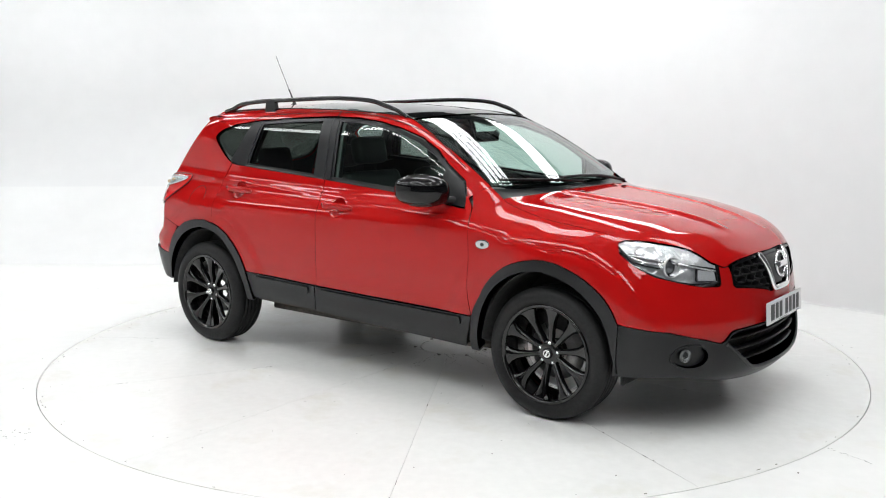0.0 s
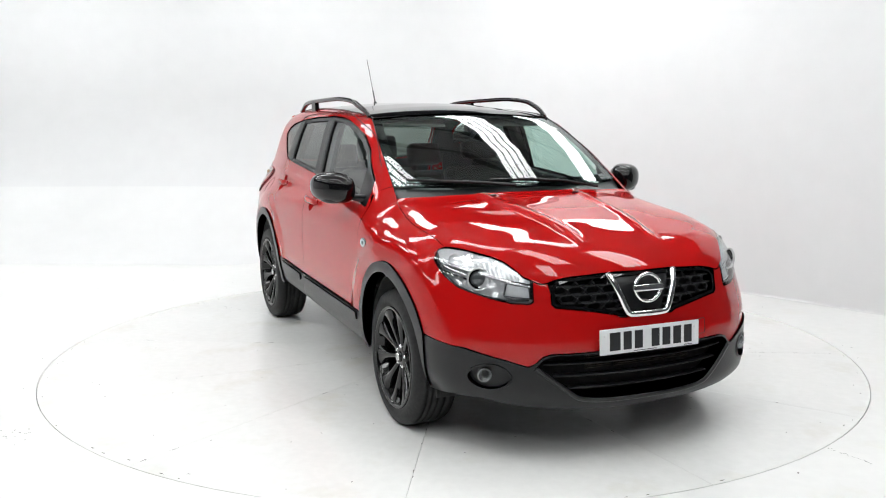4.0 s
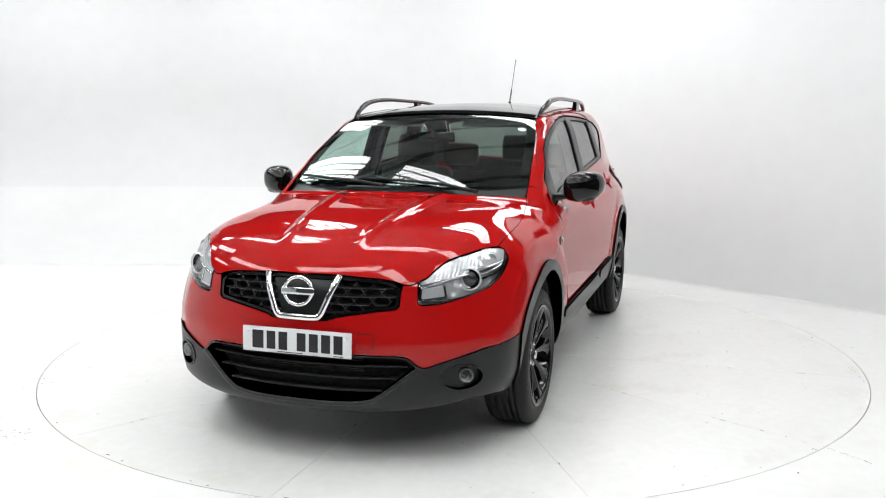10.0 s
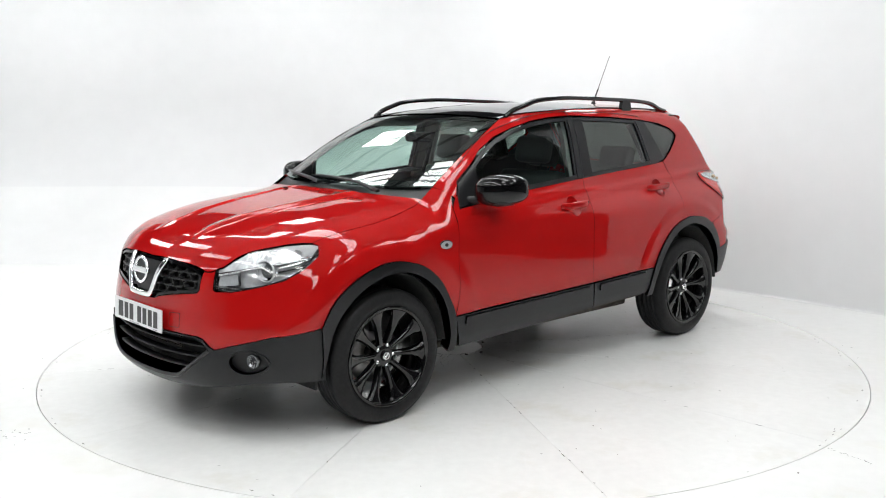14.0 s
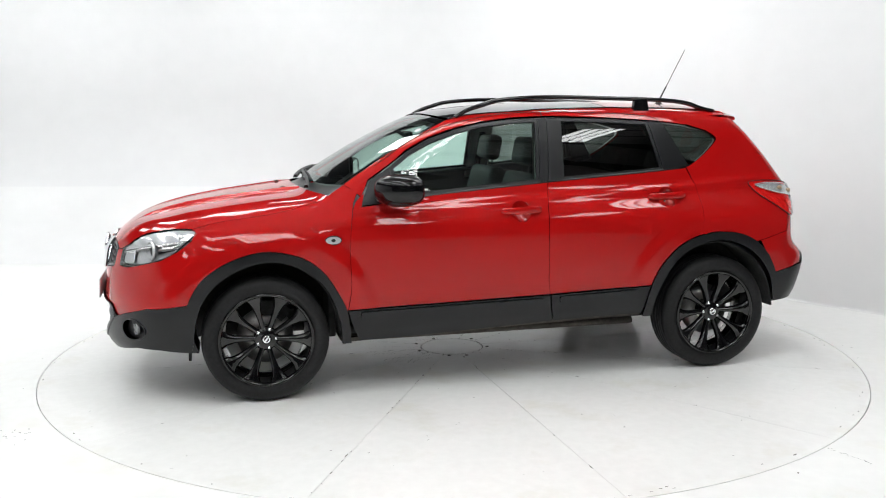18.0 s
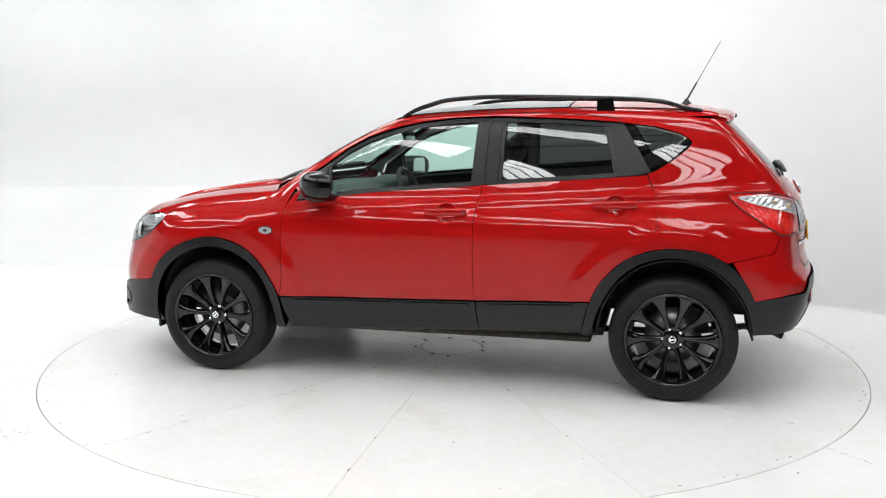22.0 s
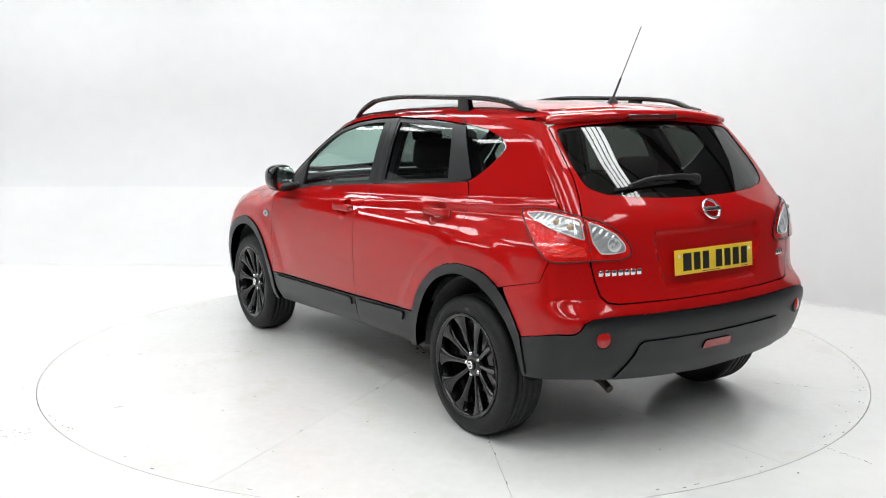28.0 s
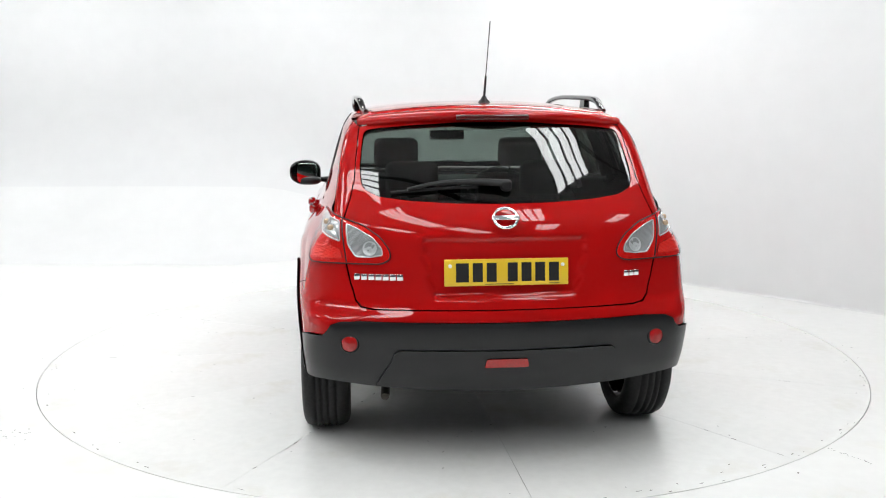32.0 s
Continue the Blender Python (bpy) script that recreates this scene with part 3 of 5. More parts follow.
def body_panels(car):
    s = lambda p, n=6: spline(p, n)
    edge3 = cast("top", s(BONNET_EDGE))
    lip3 = cast("top", s(BONNET_LIP))
    # bonnet
    back = [(0.955, 0.706), (1.030, 0.50), (1.076, 0.25), (1.090, 0.0)]
    half = np.concatenate([s(BONNET_EDGE)[:-1], s(BONNET_LIP)])
    whole = np.concatenate([half, (half * [1, -1])[::-1][1:], (s(back) * [1, -1])[1:], s(back)[::-1][1:-1]])
    part("bonnet", panel("top", whole, h=0.016, gap=0.0015, deep=0.02), RED, car, "glossy red bonnet with two raised creases")

    # front wings
    foot = s(ARCH_F[:8])
    corner = cast("top", [(0.873, 0.694), (0.900, 0.698)])[:, [0, 2]]
    wing = np.concatenate([corner, edge3[:, [0, 2]], [(1.655, 0.916), (1.675, 0.872), (1.745, 0.818), (1.80, 0.785), (1.765, 0.66)], foot,
                           s([(0.889, 0.470), (0.866, 0.599), (0.868, 0.757), (0.861, 0.914), (0.838, 1.035), (0.808, 1.10)])[1:]])
    both("front_wing", "side", wing, RED, car, h=0.018, bulge=flare, gap=0.0006)
    # doors below the windows
    sill = WINDOW[::-1]
    fd = np.concatenate([s([(0.770, 1.100), (0.833, 1.035), (0.861, 0.914), (0.868, 0.757), (0.866, 0.599), (0.884, 0.482)]),
                         s([(0.60, 0.489), (0.20, 0.497), (-0.262, 0.508)]), s([(-0.252, 0.60), (-0.250, 0.911), (-0.268, 1.05), (-0.280, 1.130)]),
                         [(-0.229, 1.126), (0.082, 1.101), (0.393, 1.076), (0.60, 1.048), (0.79, 1.026)]])
    rd = np.concatenate([s([(-0.280, 1.130), (-0.268, 1.05), (-0.250, 0.911), (-0.252, 0.60), (-0.262, 0.508)]), s([(-0.50, 0.517), (-0.885, 0.530)]),
                         s([(-0.882, 0.529), (-0.941, 0.645), (-1.046, 0.749), (-1.153, 0.802)])[1:], s([(-1.200, 0.816), (-1.217, 0.971), (-1.207, 1.080), (-1.156, 1.196)]),
                         [(-1.10, 1.190), (-0.849, 1.170), (-0.539, 1.149)]])
    front_doors = both("front_door", "side", fd, RED, car, h=0.018, bulge=waist, holes=[dish_outline(*FRONT_GRIP)])
    rear_doors = both("rear_door", "side", rd, RED, car, h=0.018, bulge=waist, holes=[dish_outline(*REAR_GRIP)])
    # rear quarters: behind the rear door, round the rear window, to the lamps and bumper
    q = np.concatenate([s([(-1.160, 1.200), (-1.207, 1.080), (-1.217, 0.971), (-1.198, 0.822)]), s([(-1.20, 0.812), (-1.290, 0.827), (-1.455, 0.811), (-1.571, 0.758)])[1:],
                        [(-1.60, 0.766), (-1.80, 0.812), (-1.828, 0.902), (-1.746, 0.958), (-1.637, 1.030), (-1.572, 1.098), (-1.68, 1.112)], QUARTER_EDGE, [(-1.35, 1.50), (-1.18, 1.452)],
                        s([(-1.315, 1.414), (-1.374, 1.377), (-1.370, 1.345), (-1.283, 1.270), (-1.192, 1.212)])])
    both("rear_quarter", "side", q, RED, car, h=0.018, bulge=waist, gap=0.0006)
    # windscreen pillar and the rail over the doors, as one red band round the windows
    e3 = cast("top", np.concatenate([s(SCREEN_SIDE)[::-1], s(ROOF_EDGE)[1:]]))
    top = e3[:, [0, 2]]
    low = np.concatenate([[(-1.35, 1.498), (-1.184, 1.448)], WINDOW[10:1:-1] + [0, 0.004], [(0.745, 1.165), (0.790, 1.075), (0.815, 1.10)]])
    both("roof_pillar", "side", np.concatenate([top, low]), RED, car, "glossy red windscreen pillar and roof edge", h=0.022, gap=0.001)
    both("pillar_lining", "side", np.concatenate([top, low]), LINING, car, "pale grey inner pillar lining", out=-0.022, h=0.05, gap=0.004, deep=0.002)
    both("quarter_lining", "side", q, CABIN, car, "dark inner quarter lining", out=-0.03, h=0.06, gap=0.004, deep=0.002)
    return front_doors, rear_doors


FRONT_GRIP, REAR_GRIP = (-0.095, 0.980), (-1.002, 1.034)


def dish_outline(hx, hz):
    return np.array([(hx + 0.056 * math.cos(a), hz - 0.003 + 0.054 * math.sin(a)) for a in np.linspace(0, 2 * math.pi, 36, endpoint=False)])


def flare(p):
    """The body swells a little round the wheel arches."""
    r = np.minimum(np.hypot(p[:, 0] - 1.315, p[:, 2] - 0.334), np.hypot(p[:, 0] + 1.315, p[:, 2] - 0.334))
    return 0.009 * step(0.640, 0.560, r)


def waist(p):
    """A soft pressed line along the doors at handle height."""
    z = p[:, 2] - (1.035 - 0.055 * (p[:, 0] + 0.2))
    return 0.009 * np.exp(-(z / 0.024) ** 2) * step(1.0, 0.6, p[:, 0]) + flare(p)


def roof_and_screens(car):
    s = lambda p, n=6: spline(p, n)
    # windscreen in the top view
    low = [(0.870, 0.694), (0.955, 0.50), (1.008, 0.25), (1.024, 0.0)]
    up = [(0.305, 0.0), (0.302, 0.25), (0.282, 0.48), (0.258, 0.590)]
    side = SCREEN_SIDE
    half = np.concatenate([s(up), s(side)[1:], s(low)[1:]])
    whole = np.concatenate([half, (half * [1, -1])[::-1][1:-1]])
    GLAZING[0] = True
    ws = part("windscreen", panel("top", whole, out=-0.004, gap=0.003, deep=0.006, h=0.04), SCREEN, car, "clear windscreen with a black edge band")
    inner = inset(even(whole, 0.03), 0.05)
    part("edge_band", panel("top", whole, holes=[inner[::1]], out=-0.008, gap=0.003, deep=0.002, h=0.03), GLOSS, ws, "black printed band")
    GLAZING[0] = False
    cowl = np.concatenate([s(low), (s(low) * [1, -1])[::-1][1:]])
    cow2 = cowl + np.array([0.075, 0])
    part("cowl", panel("top", np.concatenate([cowl, cow2[::-1]]), out=-0.018, gap=0, h=0.03), PLASTIC, car, "black plastic wiper cowl")
    # glass roof in front, red sheet behind
    g = [(0.301, 0.0), (0.298, 0.25), (0.277, 0.48), (0.252, 0.580), (0.0, 0.582), (-0.35, 0.577), (-0.72, 0.568), (-0.72, 0.0)]
    g = np.array(g)
    part("glass_roof", panel("top", np.concatenate([g, (g * [1, -1])[::-1]]), gap=0.003, h=0.04), GLOSS, car, "black glass panoramic roof")
    r = np.array([(-0.726, 0.0), (-0.726, 0.568), (-1.1, 0.556), (-1.4, 0.535), (-1.515, 0.515), (-1.553, 0.3), (-1.562, 0.0)])
    part("roof", panel("top", np.concatenate([r, (r * [1, -1])[::-1]]), gap=0.002, h=0.04), RED, car)
    e = np.array(ROOF_EDGE[:-1]) - [0, 0.006]
    for sgn in (1, -1):
        seam = on_skin("top", s(e), 0.001)
        strip("roof_seam", seam, 0.009, 0.004, GLOSS, car, "black roof ditch strip", (sgn,))
        joint = on_skin("top", s(np.array([(-1.38, 0.544), (-1.45, 0.537), (-1.54, 0.525)]), 4), 0.0)
        strip("roof_joint", joint, 0.016, 0.003, RED, car, "", (sgn,))


def windows(car, front_doors, rear_doors):
    w = inset(even(WINDOW, 0.02), 0.004)
    right_of = lambda p, a, b: clip(p, b, a)
    # lines run upward; left of an upward line is the rear side (smaller x)
    l_sail, l_b1, l_b2, l_b3, l_c1, l_c2 = ((0.60, 1.0), (0.66, 1.6)), ((-0.225, 1.0), (-0.263, 1.6)), ((-0.279, 1.0), (-0.314, 1.6)), ((-0.359, 1.0), (-0.382, 1.6)), ((-1.055, 1.0), (-0.905, 1.6)), ((-1.245, 1.1), (-0.975, 1.55))
    sail = right_of(w, *l_sail)
    fglass = right_of(clip(w, *l_sail), *l_b1)
    bf = right_of(clip(w, *l_b1), *l_b2)
    br = right_of(clip(w, *l_b2), *l_b3)
    rglass = right_of(clip(w, *l_b3), *l_c1)
    ctrim = right_of(clip(w, *l_c1), *l_c2)
    quarter = clip(w, *l_c2)
    for i, m in enumerate((False, True)):
        fdoor, rdoor = front_doors[i], rear_doors[i]
        part("mirror_base", panel("side", sail, out=-0.002, gap=0.001, h=0.03, mirror=m), PLASTIC, fdoor, "matt black mirror triangle")
        part("window_glass", panel("side", inset(fglass, 0.018), out=-0.012, gap=0.0, deep=0.004, h=0.04, mirror=m), GLASS, fdoor, "clear greenish side glass")
        part("window_frame", panel("side", fglass, holes=[inset(even(fglass, 0.02), 0.02)], out=-0.004, gap=0.0, h=0.03, mirror=m), PLASTIC, fdoor, "black rubber window surround")
        part("pillar_trim", panel("side", bf, out=-0.001, gap=0.001, h=0.03, mirror=m), PLASTIC, fdoor, "satin black pillar trim")
        part("pillar_trim", panel("side", br, out=-0.001, gap=0.001, h=0.03, mirror=m), PLASTIC, rdoor, "satin black pillar trim")
        part("window_glass", panel("side", inset(rglass, 0.016), out=-0.012, gap=0.0, deep=0.004, h=0.04, mirror=m), PRIVACY, rdoor, "dark privacy glass")
        part("window_frame", panel("side", rglass, holes=[inset(even(rglass, 0.02), 0.018)], out=-0.004, gap=0.0, h=0.03, mirror=m), PLASTIC, rdoor, "black rubber window surround")
        part("pillar_trim", panel("side", ctrim, out=-0.001, gap=0.001, h=0.03, mirror=m), PLASTIC, rdoor, "satin black pillar trim")
        sg = -1 if m else 1
        for door, x0, x1 in ((fdoor, 0.66, -0.280), (rdoor, -0.283, -1.16)):
            xs = np.linspace(x0, x1, 14)
            zs = np.interp(xs, WINDOW[16:, 0], WINDOW[16:, 1])
            path = on_skin("side", np.stack([xs, zs + 0.004], 1), -0.014)
            path[:, 1] *= -1 if m else 1
            part("belt_seal", mesh("seal", *sweep(path, [(sg * q, w) for q, w in ((-0.070, -0.016), (0.010, -0.012), (0.010, 0.008), (-0.070, 0.004))])), PLASTIC, door, "black rubber belt seal")
        part("quarter_window", panel("side", quarter, out=-0.006, gap=0.001, deep=0.004, h=0.04, mirror=m), PRIVACY, car, "dark privacy glass in the rear quarter")


def door_seams(car, front_doors, rear_doors):
    """The thin dark gap between the door frames and the roof edge."""
    lines = ((front_doors, [(0.70, 1.235), (0.52, 1.350), (0.395, 1.412), (0.239, 1.462), (0.081, 1.496), (-0.109, 1.518), (-0.285, 1.525)]),
             (rear_doors, [(-0.287, 1.500), (-0.289, 1.524), (-0.33, 1.527), (-0.709, 1.515), (-0.90, 1.503), (-0.985, 1.490), (-1.010, 1.472), (-1.014, 1.455)]))
    for doors, line in lines:
        for i, m in enumerate((False, True)):
            path = on_skin("side", spline(line, 5), 0.0006)
            path[:, 1] *= -1 if m else 1
            part("door_gap", mesh("gap", *sweep(path, [(-0.0016, -0.0016), (0.0016, -0.0016), (0.0016, 0.0016), (-0.0016, 0.0016)])), DARK, doors[i], "thin dark gap round the door frame")


def cladding(car, front_doors, rear_doors):
    s = lambda p, n=6: spline(p, n)
    fa = np.concatenate([s(ARCH_F), s(ARCH_FI)[::-1]])
    ra = np.concatenate([s(ARCH_R), [(-1.735, 0.40)], s(ARCH_RI)[::-1]])
    both("wheel_arch_trim", "side", fa, PLASTIC, car, "matt black wheel arch trim", out=0.019, deep=0.06, h=0.025)
    both("wheel_arch_trim", "side", ra, PLASTIC, car, "matt black wheel arch trim", out=0.019, deep=0.06, h=0.025)
    fc = np.array([(0.884, 0.478), (0.60, 0.486), (0.20, 0.494), (-0.262, 0.505), (-0.270, 0.42), (-0.283, 0.352), (0.10, 0.332), (0.40, 0.317), (0.82, 0.302), (0.862, 0.40)])
    rc = np.array([(-0.266, 0.505), (-0.50, 0.514), (-0.880, 0.526), (-0.855, 0.44), (-0.838, 0.366), (-0.50, 0.360), (-0.288, 0.352), (-0.275, 0.42)])

    def lip(p):
        return 0.004 * step(0.34, 0.40, p[:, 2] + 0.022 * p[:, 0])
    strips = ([(0.815, 0.470), (-0.225, 0.492), (-0.232, 0.449), (0.815, 0.426)], [(-0.315, 0.495), (-0.800, 0.512), (-0.785, 0.466), (-0.322, 0.451)])
    for i, m in enumerate((False, True)):
        part("door_cladding", panel("side", fc, out=0.006, deep=0.02, h=0.022, mirror=m, bulge=lip), PLASTIC, front_doors[i], "matt black lower door cladding")
        part("door_cladding", panel("side", rc, out=0.006, deep=0.02, h=0.022, mirror=m, bulge=lip), PLASTIC, rear_doors[i], "matt black lower door cladding")
        for door, outline in zip((front_doors[i], rear_doors[i]), strips):
            part("cladding_strip", panel("side", rounded(np.array(outline), 0.014), out=0.021, gap=0, deep=0.016, h=0.03, mirror=m), PLASTIC, door, "raised matt black strip on the cladding")
    sill = np.array([(0.86, 0.300), (0.40, 0.315), (-0.283, 0.348), (-0.84, 0.363), (-0.85, 0.330), (-0.28, 0.312), (0.40, 0.288), (0.86, 0.272)])
    both("sill", "side", sill, UNDER, car, "dusty brown-grey sill edge", out=-0.03, h=0.04)


def nose(car):
    s = lambda p, n=6: spline(p, n)
    yz = lambda p: seen("nose", cast_front(p))
    # red bumper skin between the lamps, the grille and the black lower part
    under_grille = yz([(0.0, 0.641), (0.133, 0.644), (0.157, 0.656), (0.238, 0.672), (0.335, 0.687), (0.422, 0.697), (0.438, 0.712), (0.438, 0.760)])
    seam = [(p[0], p[1], p[2] - 0.0015) for p in cast("top", s(BONNET_LIP))[::-1] if 0.438 < p[1] < 0.500]
    half_top = np.concatenate([under_grille, seen("nose", seam), seen("nose", HEAD_LOW[:1:-1]) - [0, 0.002], seen("nose", [(1.80, 0.83, 0.785), (1.755, 0.86, 0.66), (1.705, 0.88, 0.552)])])
    low = [(0.0, 0.506), (0.263, 0.507), (0.45, 0.503), (0.484, 0.492), (0.512, 0.463), (0.538, 0.449), (0.564, 0.456), (0.618, 0.474), (0.70, 0.498), (0.762, 0.519)]
    low3 = np.concatenate([yz(low), seen("nose", [(1.865, 0.797, 0.524), (1.77, 0.84, 0.538), (1.705, 0.88, 0.548)])])
    half = np.concatenate([half_top, low3[::-1][1:]])
    whole = np.concatenate([half, (half * [-1, 1])[::-1][1:-1]])
    gr = [(0.0, 0.834), (0.24, 0.829), (0.36, 0.820), (0.41, 0.806), (0.434, 0.780), (0.434, 0.716), (0.418, 0.701), (0.335, 0.691), (0.238, 0.676), (0.157, 0.660), (0.133, 0.648), (0.0, 0.645)]
    grv = np.concatenate([yz(gr), (yz(gr) * [-1, 1])[::-1][1:-1]])
    part("front_bumper", panel("nose", whole, h=0.024, gap=0.0006, deep=0.05, bulge=flare), RED, car, "glossy red front bumper skin")
    # black lower bumper with the wide air intake and two lamp pockets
    bot = seen("nose", [(1.705, 0.87, 0.284), (1.77, 0.84, 0.290), (1.87, 0.80, 0.304)])
    botm = yz([(0.70, 0.305), (0.60, 0.284), (0.48, 0.266), (0.36, 0.256), (0.2, 0.248), (0.0, 0.245)])
    bl = np.concatenate([low3, bot, botm])
    blw = np.concatenate([bl, (bl * [-1, 1])[::-1][1:-1]])
    air = [(0.0, 0.500), (0.44, 0.497), (0.476, 0.484), (0.500, 0.462), (0.512, 0.446), (0.437, 0.386), (0.363, 0.330), (0.314, 0.306), (0.193, 0.295), (0.0, 0.294)]
    airv = np.concatenate([yz(air), (yz(air) * [-1, 1])[::-1][1:-1]])
    fog = [(0.679 + 0.078 * math.cos(a), 0.400 + 0.060 * math.sin(a)) for a in np.linspace(0, 2 * math.pi, 28, endpoint=False)]
    fogv = yz(fog)
    part("lower_bumper", panel("nose", blw, holes=[rounded(airv, 0.02), fogv, fogv * [-1, 1]], out=0.010, h=0.020, deep=0.085), PLASTIC, car, "matt black lower front bumper")
    return grv, airv, fogv


def cast_front(p):
    """Points given by y and z as they look from in front, on the skin."""
    p = np.asarray(p, float)
    n = len(p)
    lo, hi = np.full(n, 1.2), np.full(n, 2.5)
    for _ in range(30):
        m = (lo + hi) / 2
        out = skin(m, p[:, 0], p[:, 1]) > 0
        hi, lo = np.where(out, m, hi), np.where(out, lo, m)
    return np.stack([lo, p[:, 0], p[:, 1]], 1)


def cast_back(p):
    p = np.asarray(p, float)
    n = len(p)
    lo, hi = np.full(n, -2.5), np.full(n, -1.2)
    for _ in range(30):
        m = (lo + hi) / 2
        out = skin(m, p[:, 0], p[:, 1]) > 0
        lo, hi = np.where(out, m, lo), np.where(out, hi, m)
    return np.stack([hi, p[:, 0], p[:, 1]], 1)


HEAD_LOW = [(1.655, 0.800, 0.914), (1.675, 0.815, 0.872), (1.745, 0.802, 0.820), (1.835, 0.758, 0.770), (1.94, 0.674, 0.738), (2.01, 0.591, 0.717), (2.050, 0.520, 0.715), (2.050, 0.503, 0.725)]


def headlamp_outline():
    """The lamp fills the space between the bonnet's edge and the bumper."""
    lip = cast("top", spline(BONNET_LIP, 6))
    upper = [(p[0], p[1], p[2] - 0.002) for p in lip if p[1] > 0.500][::-1]
    return seen("nose", upper + HEAD_LOW)


TAILLAMP = [(-1.580, 0.75, 1.098), (-1.68, 0.735, 1.105), (-1.80, 0.718, 1.099), (-1.872, 0.675, 1.080), (-1.922, 0.590, 1.053), (-1.955, 0.520, 1.006), (-1.970, 0.487, 0.960), (-1.976, 0.482, 0.928),
            (-1.970, 0.515, 0.909), (-1.925, 0.66, 0.908), (-1.825, 0.803, 0.906), (-1.743, 0.801, 0.962), (-1.634, 0.768, 1.033)]


def tail(car):
    s = lambda p, n=6: spline(p, n)
    yz = lambda p: seen("tail", cast_back(p))
    mir = lambda h: np.concatenate([h, (h * [-1, 1])[::-1][1:-1]])
    # rear window, tailgate, bumper
    gl = [(0.0, 1.482), (0.18, 1.480), (0.383, 1.468), (0.50, 1.458), (0.560, 1.449), (0.577, 1.436), (0.588, 1.376), (0.598, 1.29), (0.593, 1.224), (0.578, 1.198), (0.521, 1.173), (0.403, 1.158), (0.215, 1.147), (0.0, 1.143)]
    glv = mir(yz(gl))
    gate = [(0.0, 1.505), (0.3, 1.499), (0.50, 1.484), (0.592, 1.462), (0.604, 1.38), (0.616, 1.29), (0.620, 1.24), (0.640, 1.16), (0.668, 1.075), (0.671, 1.0), (0.664, 0.928), (0.643, 0.822), (0.624, 0.753), (0.601, 0.727), (0.554, 0.718), (0.276, 0.715), (0.0, 0.714)]
    gv = mir(yz(gate))

    def press(p):
        y, z = np.abs(p[:, 1]), p[:, 2]
        return -0.020 * step(0.352 - 0.25 * (0.95 - np.minimum(z, 0.95)), 0.334 - 0.25 * (0.95 - np.minimum(z, 0.95)), y) * step(0.755, 0.785, z) * step(1.022, 1.004, z)
    tg = part("tailgate", panel("tail", gv, holes=[rounded(glv, 0.02)], h=0.02, gap=0.0010, deep=0.02, bulge=press), RED, car, "glossy red tailgate with a number plate recess")
    part("rear_window", panel("tail", inset(glv, 0.003), out=-0.004, gap=0.0, deep=0.005, h=0.04), PRIVACY, tg, "dark privacy rear window")
    edge = cast("side", np.array(QUARTER_EDGE) + [0.008, 0])
    side_fill = np.concatenate([yz([(0.596, 1.466), (0.608, 1.38), (0.620, 1.29), (0.624, 1.24), (0.644, 1.16), (0.671, 1.086)]), seen("tail", edge)])
    both("rear_pillar", "tail", side_fill, RED, car, h=0.024, gap=0, out=-0.0008)
    part("gate_lining", panel("tail", inset(gv, 0.01), holes=[inset(rounded(glv, 0.02), -0.004)], out=-0.03, gap=0, deep=0.002, h=0.05), CABIN, tg, "dark inner tailgate lining")
    both("pillar_lining", "tail", side_fill, CABIN, car, out=-0.025, h=0.05, gap=0.004, deep=0.002)
    low = [(0.0, 0.711), (0.276, 0.712), (0.556, 0.714), (0.604, 0.722), (0.628, 0.749), (0.647, 0.82), (0.666, 0.904)]
    side = seen("tail", [(-1.89, 0.72, 0.904), (-1.825, 0.803, 0.902), (-1.797, 0.83, 0.810), (-1.60, 0.87, 0.763), (-1.655, 0.87, 0.676), (-1.715, 0.88, 0.560)])
    bt = [(0.763, 0.607), (0.745, 0.626), (0.731, 0.650), (0.695, 0.664), (0.602, 0.670), (0.463, 0.668), (0.231, 0.664), (0.0, 0.662)]
    top = yz(low)
    btv = np.concatenate([seen("tail", [(-1.715, 0.88, 0.560), (-1.80, 0.845, 0.582), (-1.884, 0.822, 0.601)]), yz(bt)])
    red = np.concatenate([top, side, btv[1:]])
    part("rear_bumper", panel("tail", mir(red), h=0.018, deep=0.03, gap=0.0006, bulge=flare), RED, car, "glossy red rear bumper skin")
    bot = np.concatenate([seen("tail", [(-1.73, 0.86, 0.385)]), yz([(0.76, 0.402), (0.70, 0.398), (0.58, 0.382), (0.466, 0.374), (0.276, 0.357), (0.0, 0.345)])])
    part("lower_rear_bumper", panel("tail", mir(np.concatenate([btv[::-1], bot])), out=0.012, h=0.026, deep=0.05), PLASTIC, car, "matt black lower rear bumper")
    ins = np.array([(0.548, 0.385), (0.487, 0.496), (0.471, 0.541), (0.448, 0.556), (0.0, 0.551)])
    insv = yz(ins)
    bt2 = yz([(0.0, 0.352), (0.40, 0.372)])
    part("bumper_insert", panel("tail", mir(np.concatenate([insv[::-1], bt2[::-1]])), out=0.020, gap=0.003, h=0.03), PLASTIC, car, "matt black bumper centre insert")
    return tg


